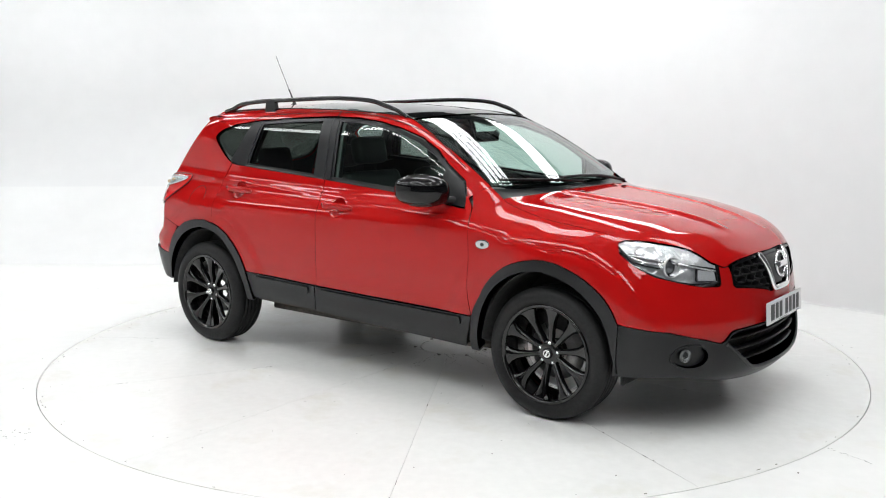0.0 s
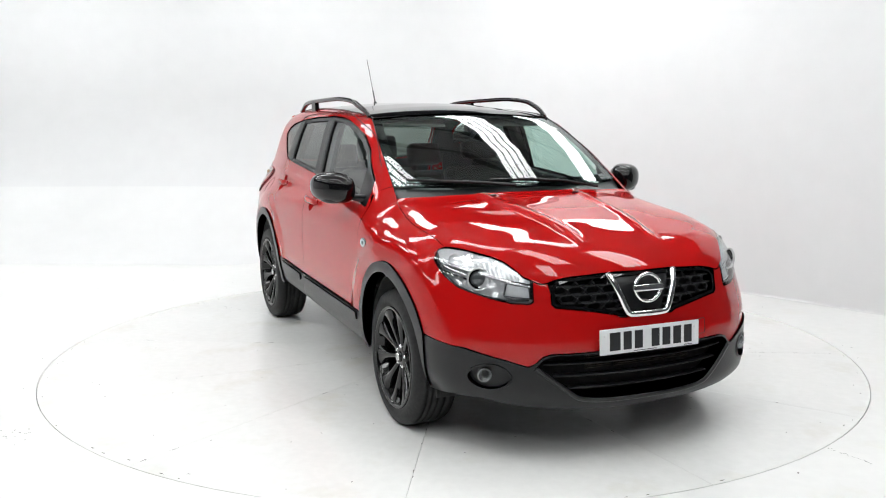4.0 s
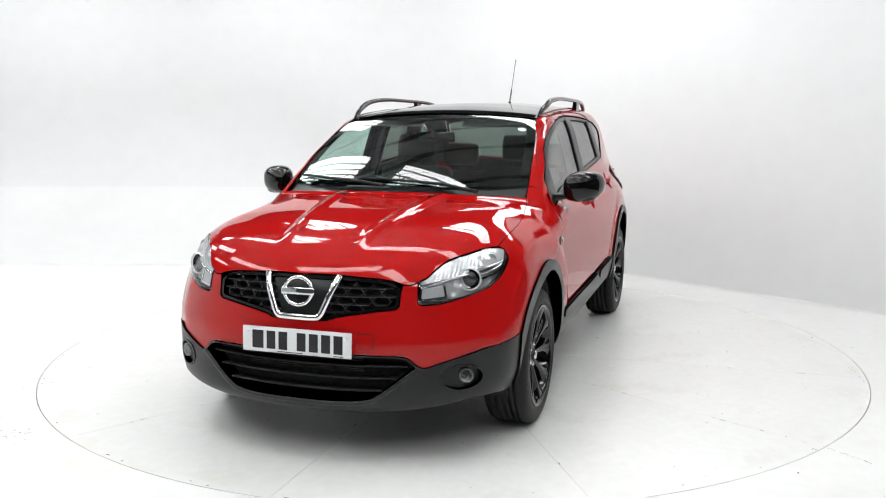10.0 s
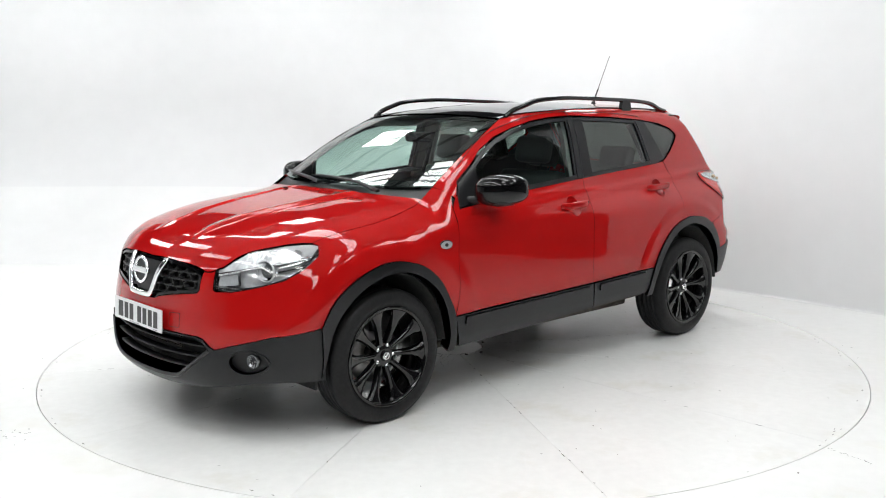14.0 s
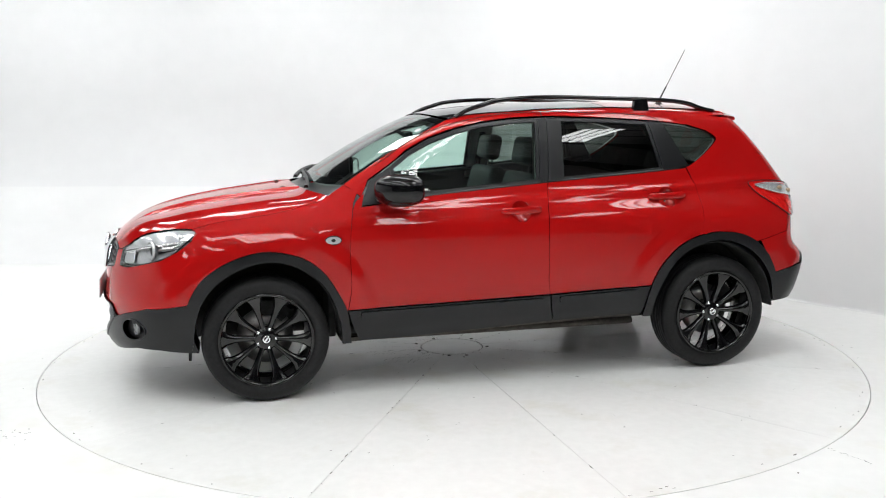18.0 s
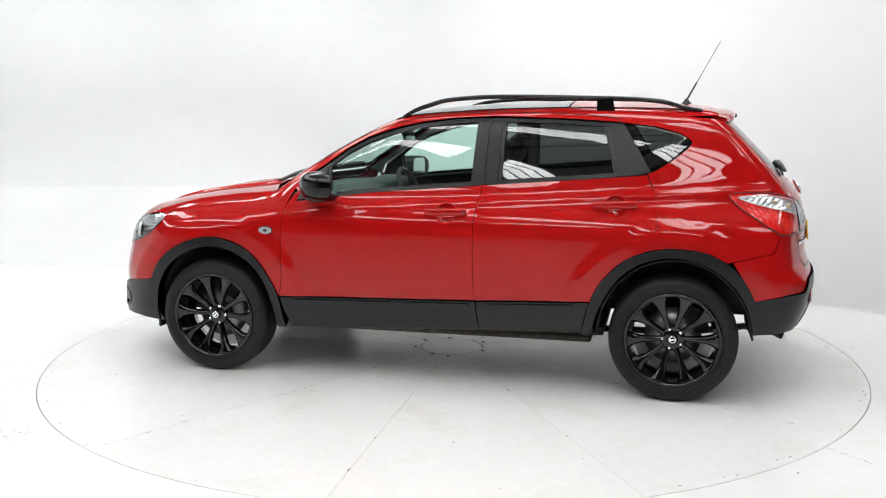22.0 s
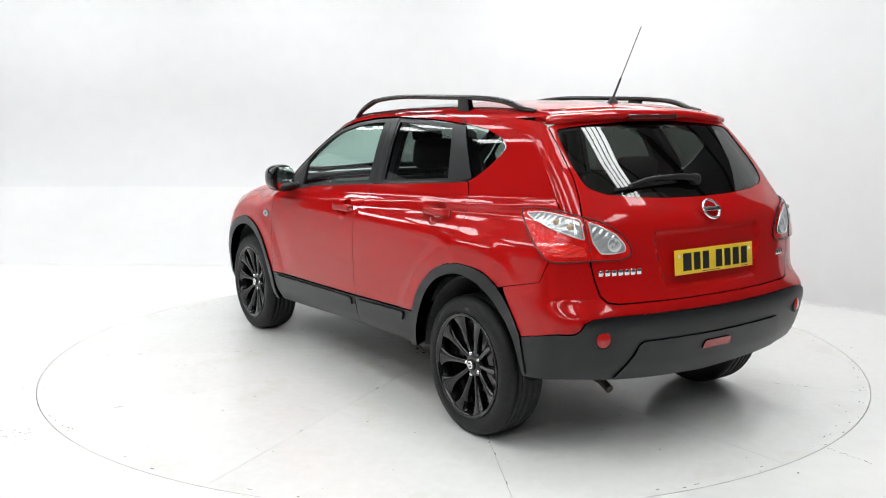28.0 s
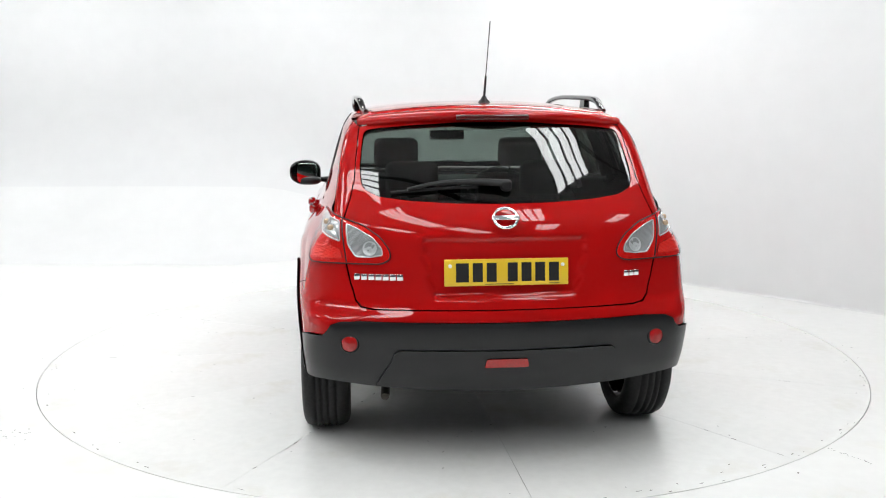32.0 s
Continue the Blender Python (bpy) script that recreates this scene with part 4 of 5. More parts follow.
def wheel_meshes():
    """Meshes of one wheel, its axis along y with the outer face at +y."""
    R, r, w = 0.335, 0.252, 0.108
    tyre = [(r - 0.012, -w + 0.02), (r, -w + 0.004), (r + 0.03, -w - 0.004), (R - 0.035, -w), (R - 0.012, -w + 0.012), (R - 0.002, -w + 0.035), (R, -0.03), (R, 0.03), (R - 0.002, w - 0.035), (R - 0.012, w - 0.012), (R - 0.035, w), (r + 0.03, w + 0.004), (r + 0.012, w + 0.002), (r, w - 0.006), (r - 0.012, w - 0.02)]
    prof = tyre[:6] + [(R, -0.052), (R - 0.007, -0.050), (R - 0.007, -0.044), (R, -0.042), (R, -0.004 - 0.012), (R - 0.007, -0.014), (R - 0.007, -0.006), (R, -0.004), (R, 0.004), (R, 0.014), (R - 0.007, 0.016), (R - 0.007, 0.024), (R, 0.026),
                       (R, 0.042), (R - 0.007, 0.044), (R - 0.007, 0.050), (R, 0.052)] + tyre[8:]
    out = {"tyre": mesh("tyre", *lathe(prof, 72))}
    barrel = [(r - 0.020, w - 0.03), (r + 0.000, w - 0.006), (r - 0.002, w + 0.001), (r - 0.010, w + 0.002), (r - 0.018, w - 0.004), (r - 0.022, w - 0.02), (r - 0.035, w - 0.06), (r - 0.045, -0.02), (r - 0.035, -w + 0.02), (r - 0.012, -w + 0.02)]
    v, f = lathe(barrel, 72)
    # ten spokes, in shape like long leaves: slim at the hub, forked wide at the rim
    out["rim"] = mesh("rim", v, f)
    rows, fs = [], []
    for rad, hw, y, d in ((0.035, 0.014, w - 0.046, 0.03), (0.075, 0.013, w - 0.040, 0.034), (0.12, 0.014, w - 0.032, 0.034), (0.165, 0.019, w - 0.024, 0.032), (0.20, 0.030, w - 0.017, 0.028), (0.226, 0.048, w - 0.010, 0.022), (0.238, 0.066, w - 0.006, 0.016)):
        for sx, yy in ((-hw, y - d), (-hw, y - 0.008), (-hw * 0.45, y), (hw * 0.45, y), (hw, y - 0.008), (hw, y - d)):
            rows.append((rad, yy, sx))
    for k in range(6):
        for j in range(5):
            p = k * 6 + j
            fs.append((p, p + 1, p + 7, p + 6))
    fs.append(tuple(range(36, 42)))
    out["spoke"] = mesh("spoke", rows, fs)
    out["hub"] = mesh("hub", *lathe([(0.0, w - 0.04), (0.040, w - 0.04), (0.060, w - 0.046), (0.066, w - 0.056), (0.066, w - 0.09), (0.0, w - 0.09)], 32))
    out["cap"] = mesh("cap", *lathe([(0.0, w - 0.028), (0.022, w - 0.029), (0.027, w - 0.034), (0.028, w - 0.045)], 24))
    out["badge"] = mesh("badge", *lathe([(0.0135, w - 0.027), (0.018, w - 0.0255), (0.0205, w - 0.028), (0.0205, w - 0.032), (0.0135, w - 0.032)], 24))
    out["nut"] = mesh("nut", *lathe([(0.0, 0.004), (0.0045, 0.004), (0.006, 0.0), (0.010, -0.001), (0.011, -0.014)], 8))
    out["disc"] = mesh("disc", *lathe([(0.06, 0.008), (0.150, 0.008), (0.150, -0.012), (0.06, -0.012)], 48))
    v2, f2 = sweep([(0.155 * math.cos(a), 0.0, 0.155 * math.sin(a)) for a in np.linspace(-0.5, 0.5, 8)], [(-0.04, -0.03), (0.04, -0.03), (0.04, 0.03), (-0.04, 0.03)], up=(0, 1, 0))
    out["caliper"] = mesh("caliper", v2, f2, False)
    return out


def wheels(car):
    ms = wheel_meshes()
    w = 0.107
    for x in (1.315, -1.315):
        for sgn in (1, -1):
            at = pose(x, sgn * 0.768, 0.334 + SINK, 0, 20 + 31 * (x > 0) + 14 * (sgn < 0), 0 if sgn > 0 else 180)
            wheel = part("wheel", ms["rim"], RIMMAT, car, "gloss black ten-spoke alloy wheel", at)
            part("tyre", ms["tyre"], RUBBER, wheel, "black road tyre with dusty sidewall")
            part("brake_disc", ms["disc"], ALLOY, wheel, "worn steel brake disc", pose(0, w - 0.14, 0))
            part("brake_caliper", ms["caliper"], DARK, wheel, "", pose(0, w - 0.135, 0, 0, 200, 0))
            part("hub", ms["hub"], RIMMAT, wheel)
            for i in range(10):
                part("spoke", ms["spoke"], RIMMAT, wheel, "", pose(0, 0, 0, 0, 36 * i + 18, 0))
            part("centre_cap", ms["cap"], GLOSS, wheel)
            part("cap_ring", ms["badge"], CHROME, wheel, "small chrome ring")
            part("cap_bar", box(-0.019, 0.019, w - 0.031, w - 0.0255, -0.005, 0.005, 0.001), CHROME, wheel, "small chrome bar")
            for i in range(5):
                a = 2 * math.pi * (i + 0.25) / 5
                part("wheel_nut", ms["nut"], CHROME, wheel, "bright wheel nut", pose(0.052 * math.cos(a), w - 0.040, 0.052 * math.sin(a)))
    # wheel wells and floor pan
    for x in (1.315, -1.315):
        for sgn in (1, -1):
            arc = [(x + 0.40 * math.cos(a), sgn * 0.60, 0.33 + 0.43 * math.sin(a)) for a in np.linspace(0.06, math.pi - 0.06, 24)]
            v, f = sweep(arc, [(-0.005, -0.24), (0.005, -0.24), (0.005, 0.24), (-0.005, 0.24)], up=(0, 1, 0))
            part("wheel_well", mesh("well", v, f), DARK, car, "black plastic wheel well")
            part("well_wall", box(x - 0.40, x + 0.40, sgn * 0.50 - 0.01, sgn * 0.50 + 0.01, 0.44, 0.76), DARK, car)


def underside(car):
    part("floor_pan", box(-0.88, 0.90, -0.68, 0.68, 0.255, 0.30, 0.02), UNDER, car, "dusty underbody floor pan")
    part("front_subframe", box(0.95, 2.02, -0.44, 0.44, 0.27, 0.46, 0.04), DARK, car)
    part("rear_floor", box(-1.90, -0.86, -0.46, 0.46, 0.40, 0.56, 0.04), DARK, car)
    for x, r in ((1.315, 0.035), (-1.315, 0.045)):
        v, f = sweep([(x, -0.68, 0.33), (x, 0.68, 0.33)], ring(r, 10))
        part("axle", mesh("axle", v, f), DARK, car)
    v, f = sweep([(-0.9, 0.25, 0.24), (-1.4, 0.35, 0.27), (-1.70, 0.48, 0.35), (-1.84, 0.50, 0.335), (-1.90, 0.505, 0.310)], ring(0.019, 10))
    part("exhaust_pipe", mesh("pipe", v, f), UNDER, car, "rusty exhaust tail pipe")
    for sgn in (1, -1):
        part("mud_flap", box(1.70, 1.715, sgn * 0.72 - 0.09, sgn * 0.72 + 0.09, 0.24, 0.33, 0.004), DARK, car)




def ellipse(cy, cz, ry, rz, n=28):
    return [(cy + ry * math.cos(a), cz + rz * math.sin(a)) for a in np.linspace(0, 2 * math.pi, n, endpoint=False)]


def facing(p, n, spin=0):
    """A pose at p whose y axis points along n and whose z axis stays upright."""
    n = Vector(n).normalized()
    x = n.cross(Vector((0, 0, 1))).normalized()
    z = x.cross(n)
    m = Matrix((x, n, z)).transposed().to_4x4()
    return Matrix.Translation(Vector(p)) @ m @ pose(0, 0, 0, 0, spin, 0)


def material_once(name):
    return bpy.data.materials.get(name) or material(name, (0.07, 0.075, 0.08), 0.04, 0.2, coat=1.0)


def lamps(car):
    hv = rounded(headlamp_outline(), 0.008)
    for m in (False, True):
        sg = -1 if m else 1
        nv = lambda pts: seen("nose", pts)
        lens = part("headlamp", panel("nose", inset(hv, 0.0015), out=0.002, gap=0, deep=0.006, h=0.03, mirror=m), LENS, car, "clear headlamp lens")
        part("housing", panel("nose", inset(hv, -0.001), out=-0.044, gap=0, deep=0.05, h=0.03, mirror=m), GLOSS, lens, "black headlamp housing")
        full = even(hv, 0.012)

        def facet(p):
            return 0.003 * np.sin(p[:, 1] * 90 + p[:, 2] * 50) * np.sin(p[:, 2] * 80 - p[:, 1] * 30)
        part("reflector", panel("nose", inset(full, 0.003), out=-0.030, gap=0, deep=0.01, h=0.009, mirror=m, bulge=facet), SILVER, lens, "faceted chrome reflector")
        cut = nv([(2.03, 0.49, 0.795), (1.70, 0.83, 0.880)])
        upper = inset(even(clip(full, cut[0], cut[1]), 0.012), 0.001)
        part("upper_reflector", panel("nose", upper, out=-0.008, gap=0, deep=0.020, h=0.008, mirror=m, bulge=lambda p: 0.0016 * np.sin(p[:, 1] * 420) * step(0.74, 0.66, p[:, 1]) + 0.0012 * np.sin(p[:, 2] * 130 + p[:, 1] * 75)), FACETS, lens, "fluted chrome upper reflector")
        seam = on_skin("nose", spline(nv([(2.03, 0.50, 0.787), (1.93, 0.64, 0.823), (1.82, 0.75, 0.852), (1.72, 0.82, 0.872)]), 6), -0.010)
        strip("divider", seam, 0.004, 0.004, CHROME, lens, "chrome divider", (sg,))
        square = nv(cast_front(rounded(np.array([(0.520, 0.740), (0.520, 0.786), (0.598, 0.800), (0.612, 0.748)]), 0.006)))
        inner = part("inner_box", panel("nose", square, out=-0.014, gap=0, deep=0.016, h=0.02, mirror=m), BOX, lens, "plain grey inner reflector box")
        part("box_rim", panel("nose", inset(square, -0.006), holes=[inset(square, 0.001)], out=-0.011, gap=0, deep=0.006, h=0.008, mirror=m), CHROME, inner, "chrome rim")
        lower = on_skin("nose", spline(nv([(1.70, 0.83, 0.90), (1.80, 0.82, 0.81), (1.89, 0.76, 0.763), (1.98, 0.64, 0.733), (2.04, 0.52, 0.732)]), 6), -0.006)
        strip("lower_edge", lower, 0.006, 0.004, GLOSS, lens, "black lower edge", (sg,))
        side = on_skin("nose", spline(nv([(2.04, 0.512, 0.735), (2.04, 0.510, 0.775), (2.03, 0.505, 0.815)]), 6), -0.006)
        strip("inner_edge", side, 0.006, 0.006, GLOSS, lens, "black inner edge", (sg,))
        for k, mat in enumerate((GLOSS, CHROME, GLOSS)):
            dz = -0.018 * k
            fin = on_skin("nose", spline(nv([(1.87, 0.745, 0.845 + dz), (1.81, 0.785, 0.858 + dz), (1.745, 0.815, 0.878 + dz)]), 5), -0.012)
            strip("fin", fin, 0.005, 0.004, mat, lens, "chrome fin" if mat == CHROME else "black fin", (sg,))
        for name, cy, cz, r, out, mat in (("projector_lens", 0.690, 0.812, 0.050, -0.008, material_once("projector_glass")), ("bulb_cover", 0.748, 0.886, 0.026, -0.014, CHROME)):
            p = cast_front([(cy, cz)])
            n = slope(p)[0]
            aim = Vector((1.0, 0.35, 0.05)).normalized()
            q = p[0] + n * out
            at = facing((q[0], sg * q[1], q[2]), (aim.x, sg * aim.y, aim.z))
            rim = [(r * 0.98, -0.012), (r * 1.06, -0.002), (r * 1.02, 0.004), (r * 0.92, 0.002), (r * 0.86, -0.006)]
            bez = part("bezel", mesh("bezel", *lathe(rim, 32)), SILVER, lens, "chrome ring", at)
            part("shroud", mesh("shroud", *lathe([(r * 0.87, -0.004), (r * 0.80, -0.014), (r * 0.60, -0.018), (0.0, -0.020)], 32)), GLOSS if r > 0.04 else BOX, bez, "dark shroud")
            ball = [(r * 0.72 * math.sin(t), -0.022 + r * 0.42 * math.cos(t)) for t in np.linspace(0, math.pi / 2, 7)]
            part(name, mesh("ball", *lathe(ball, 28)), mat, lens, "", at)
    # tail lamps
    tv = rounded(seen("tail", TAILLAMP), 0.018)
    white_o = seen("tail", [(-1.615, 0.750, 1.085), (-1.70, 0.737, 1.096), (-1.786, 0.721, 1.093), (-1.872, 0.675, 1.072), (-1.903, 0.678, 0.990), (-1.853, 0.741, 1.013), (-1.77, 0.752, 1.030), (-1.704, 0.751, 1.048), (-1.650, 0.756, 1.066)])
    white_i = seen("tail", [(-1.890, 0.655, 1.064), (-1.915, 0.610, 1.047), (-1.948, 0.545, 1.010), (-1.965, 0.510, 0.968), (-1.970, 0.506, 0.938), (-1.955, 0.560, 0.929), (-1.938, 0.620, 0.930), (-1.918, 0.650, 0.978)])
    block = seen("tail", [(-1.79, 0.765, 0.990), (-1.86, 0.720, 0.978), (-1.905, 0.682, 0.960), (-1.918, 0.675, 0.922), (-1.86, 0.755, 0.920), (-1.835, 0.785, 0.922)])
    for m in (False, True):
        red = part("tail_lamp", panel("tail", inset(tv, -0.005), out=0.004, gap=0, deep=0.03, h=0.012, mirror=m, bulge=lambda p: 0.0016 * np.sin(p[:, 1] * 260 - p[:, 0] * 200)), REDLENS, car, "red and clear tail lamp")
        part("clear_lens", panel("tail", inset(rounded(white_o, 0.012), 0.006), out=0.0095, gap=0, deep=0.006, h=0.007, mirror=m, bulge=lambda p: 0.0018 * np.sin(p[:, 1] * 330 - p[:, 0] * 240)), CLEARW, red, "ribbed clear indicator lens")
        part("clear_lens", panel("tail", inset(rounded(white_i, 0.012), 0.004), out=0.0095, gap=0, deep=0.006, h=0.010, mirror=m, bulge=lambda p: 0.0015 * np.sin(p[:, 2] * 190 + p[:, 1] * 170)), CLEARW, red, "clear reversing lens")
        part("red_block", panel("tail", rounded(block, 0.008), out=0.0085, gap=0, deep=0.006, h=0.006, mirror=m, bulge=lambda p: 0.0016 * np.sin(p[:, 2] * 420) * np.sin(p[:, 1] * 380 - p[:, 0] * 300)), BRIGHTRED, red, "faceted bright red stop lamp")
        sg = -1 if m else 1
        for name, ring_of, mat in (("outer_edge", white_o, FACETS), ("inner_edge", white_i, FACETS)):
            line = on_skin("tail", inset(even(rounded(ring_of, 0.012), 0.012), 0.002), 0.0125)
            line[:, 1] *= sg
            part(name, mesh("edge", *sweep(line, ring(0.0032, 6), closed=True, up=(-1, 0, 0.2))), mat, red, "bright edge of the clear lens")
        for cx, cy, cz in ((-1.855, 0.712, 1.042), (-1.80, 0.735, 1.060)):
            k = on_skin("tail", seen("tail", [(cx, cy, cz)]), 0.012)[0]
            part("lamp_bulb", mesh("bulb", *shell_shape((k[0], k[1] * sg, k[2]), 0.014, 0.014, 0.012, nu=14, nv=8)), AMBER, red, "small amber bulb behind the clear lens")
        p = cast_back([(0.560, 0.966)])
        q = p[0] + slope(p)[0] * 0.0125
        at = facing((q[0], sg * q[1], q[2]), (-1.0, sg * 0.35, 0.25))
        part("reversing_bowl", mesh("bowl", *lathe([(0.031, 0.002), (0.028, 0.003), (0.024, -0.002), (0.010, -0.003), (0.0, 0.001)], 24)), BOX, red, "grey reversing lamp bowl", at)
        part("cover", panel("tail", inset(tv, 0.002), out=0.0135, gap=0, deep=0.006, h=0.03, mirror=m), LENS, red, "clear outer cover")
        rim = on_skin("tail", inset(even(tv, 0.015), -0.006), 0.006)
        rim[:, 1] *= -1 if m else 1
        part("lamp_rim", mesh("rim", *sweep(rim, ring(0.0029, 6), closed=True, up=(-1, 0, 0.2))), INK, red, "thin black lamp seal")
        gap = on_skin("tail", spline(seen("tail", [(-1.876, 0.668, 1.078), (-1.912, 0.668, 0.99), (-1.925, 0.655, 0.908)]), 6), 0.014)
        strip("lamp_joint", gap, 0.003, 0.001, INK, red, "", (-1 if m else 1,))
    # side repeaters
    rep = ellipse(0.957, 0.861, 0.040, 0.020)
    for m in (False, True):
        r = part("side_repeater", panel("side", rep, out=0.005, gap=0, deep=0.01, h=0.012, mirror=m), SILVER, car, "small clear oval side indicator")
        part("bulb", panel("side", ellipse(0.957, 0.861, 0.012, 0.009, 14), out=0.007, gap=0, deep=0.004, h=0.01, mirror=m), DARK, r)
        part("rim", panel("side", ellipse(0.957, 0.861, 0.045, 0.025), out=0.002, gap=0, deep=0.006, h=0.012, mirror=m), PLASTIC, r)


def grilles(car):
    grv, airv, fogv = NOSE_CUTS
    yz = lambda p: seen("nose", cast_front(p))
    top = part("grille", panel("nose", inset(even(grv, 0.02), -0.01), out=-0.062, gap=0, deep=0.01, h=0.03), DARK, car, "black honeycomb radiator grille")
    part("grille_rim", panel("nose", inset(even(grv, 0.012), 0.001), holes=[inset(even(grv, 0.012), 0.013)], out=-0.004, gap=0, deep=0.03, h=0.012), GLOSS, top, "gloss black grille rim")
    # long six-sided cells either side of the chrome V
    w, hh = 0.096, 0.038
    region = np.array([(0.150, 0.826), (0.400, 0.820), (0.400, 0.742), (0.300, 0.712), (0.190, 0.680), (0.125, 0.660)])
    for row in range(6):
        for col in range(7):
            cy = 0.125 + col * w * 0.80 + (row % 2) * w * 0.40
            cz = 0.660 + row * hh * 0.92
            if not inside(np.array([(cy, cz)]), inset(region, -0.012))[0]:
                continue
            hexa = [(cy - w * 0.40, cz), (cy - w * 0.26, cz + hh * 0.46), (cy + w * 0.26, cz + hh * 0.46), (cy + w * 0.40, cz), (cy + w * 0.26, cz - hh * 0.46), (cy - w * 0.26, cz - hh * 0.46)]
            for sg in (1, -1):
                p = cast_front(even(np.array(hexa), 0.02))
                p = p - np.array([0.028, 0, 0])
                p[:, 1] *= sg
                v, f = sweep(p, [(-0.0034, -0.014), (0.0034, -0.014), (0.0024, 0.012), (-0.0024, 0.012)], closed=True, up=(1, 0, 0))
                part("grille_cell", mesh("cell", v, f, False), SATIN, top)
    back = np.array([(0.150, 0.829), (0.086, 0.670), (-0.086, 0.670), (-0.150, 0.829)])
    part("badge_panel", panel("nose", yz(even(back, 0.03)), out=-0.012, gap=0, deep=0.03, h=0.02), PLASTIC, top, "black panel behind the badge")
    vee = spline([(0.172, 0.834), (0.142, 0.757), (0.112, 0.684), (0.098, 0.664), (0.078, 0.657), (0.0, 0.656), (-0.078, 0.657), (-0.098, 0.664), (-0.112, 0.684), (-0.142, 0.757), (-0.172, 0.834)], 6)
    line = cast_front(vee) + np.array([0.010, 0, 0])
    bar = [(0.0145 * math.cos(a), 0.011 * math.sin(a)) for a in np.linspace(0, 2 * math.pi, 14, endpoint=False)]
    part("chrome_vee", mesh("vee", *sweep(line, bar, up=(1, 0, 0))), CHROME, top, "chrome V-shaped grille trim")
    # round badge: ring and bar
    c = cast_front([(0.0, 0.765)])[0]
    at = pose(c[0] + 0.020, 0, 0.768, 0, -8, 0)
    loop = [(0.0, 0.066 * math.cos(a), 0.060 * math.sin(a)) for a in np.linspace(0, 2 * math.pi, 40, endpoint=False)]
    badge = part("badge_ring", mesh("ring", *sweep(loop, ring(0.0085, 8), closed=True, up=(1, 0, 0))), CHROME, top, "chrome ring badge", at)
    part("badge_bar", box(-0.008, 0.010, -0.078, 0.078, -0.015, 0.015, 0.004), CHROME, badge, "plain chrome bar across the ring")
    # lower air intake
    low = part("air_intake", panel("nose", inset(even(airv, 0.02), -0.035), out=-0.070, gap=0, deep=0.01, h=0.03), DARK, car, "black lower air intake")
    rim = spline([(0.512, 0.444), (0.437, 0.384), (0.363, 0.328), (0.312, 0.303), (0.193, 0.291), (0.0, 0.290), (-0.193, 0.291), (-0.312, 0.303), (-0.363, 0.328), (-0.437, 0.384), (-0.512, 0.444)], 5)
    line = cast_front(rim)
    line = line + slope(line) * 0.008
    bead = [(0.010 * math.cos(a), 0.007 * math.sin(a)) for a in np.linspace(0, 2 * math.pi, 10, endpoint=False)]
    part("intake_lip", mesh("lip", *sweep(line, bead, up=(1, 0, 0))), SATIN, low, "rounded black lip under the intake")
    for z, half in ((0.454, 0.47), (0.400, 0.425), (0.346, 0.365)):
        path = cast_front([(y, z) for y in np.linspace(-half, half, 25)]) - np.array([0.030, 0, 0])
        v, f = sweep(path, [(-0.035, -0.003), (0.010, -0.004), (0.014, 0.0), (0.010, 0.004), (-0.035, 0.003)])
        part("slat", mesh("slat", v, f), PLASTIC, low, "black plastic slat")
    for z in (0.476, 0.430):
        for i in range(4):
            y0 = -0.275 + i * 0.140
            for k in (-1, 0, 1):
                xc = cast_front([(y0 + 0.065, z)])[0][0] - 0.066
                part("cooler_fin", box(xc - 0.004, xc + 0.004, y0, y0 + 0.130, z + k * 0.009 - 0.0018, z + k * 0.009 + 0.0018), UNDER, low, "dull metal cooler bar behind the slats")
    square = rounded(np.array([(0.262, 0.528), (0.262, 0.594), (0.336, 0.598), (0.336, 0.530)]), 0.008)
    path = cast_front(square)
    path = path + slope(path) * 0.0004
    part("towing_eye_cover", mesh("cover", *sweep(path, [(-0.0012, -0.0012), (0.0012, -0.0012), (0.0012, 0.0008), (-0.0012, 0.0008)], closed=True, up=(1, 0, 0))), DARK, car, "thin square seam of the towing eye cover")
    # fog lamps
    for m in (False, True):
        sg = -1 if m else 1
        pocket = part("fog_lamp", panel("nose", inset(fogv, -0.004), out=-0.014, gap=0, deep=0.02, h=0.02, mirror=m), PLASTIC, car, "round fog lamp in a black pocket")
        part("pocket_rim", panel("nose", inset(fogv, 0.001), holes=[inset(fogv, 0.009)], out=0.014, gap=0, deep=0.03, h=0.012, mirror=m), PLASTIC, pocket)
        p = cast_front([(0.698, 0.405)])
        q = p[0] + slope(p)[0] * 0.0
        at = facing((q[0], sg * q[1], q[2]), (1.0, sg * 0.32, 0.0))
        part("chrome_ring", mesh("r", *lathe([(0.033, -0.012), (0.033, 0.002), (0.029, 0.005), (0.025, 0.0), (0.015, -0.018), (0.0, -0.024)], 28)), SMOKE, pocket, "smoky grey fog lamp bowl", at)
        part("lens", mesh("l", *lathe([(0.033, 0.004), (0.023, 0.010), (0.0, 0.013)], 28)), LENS, pocket, "clear fog lamp lens", at)


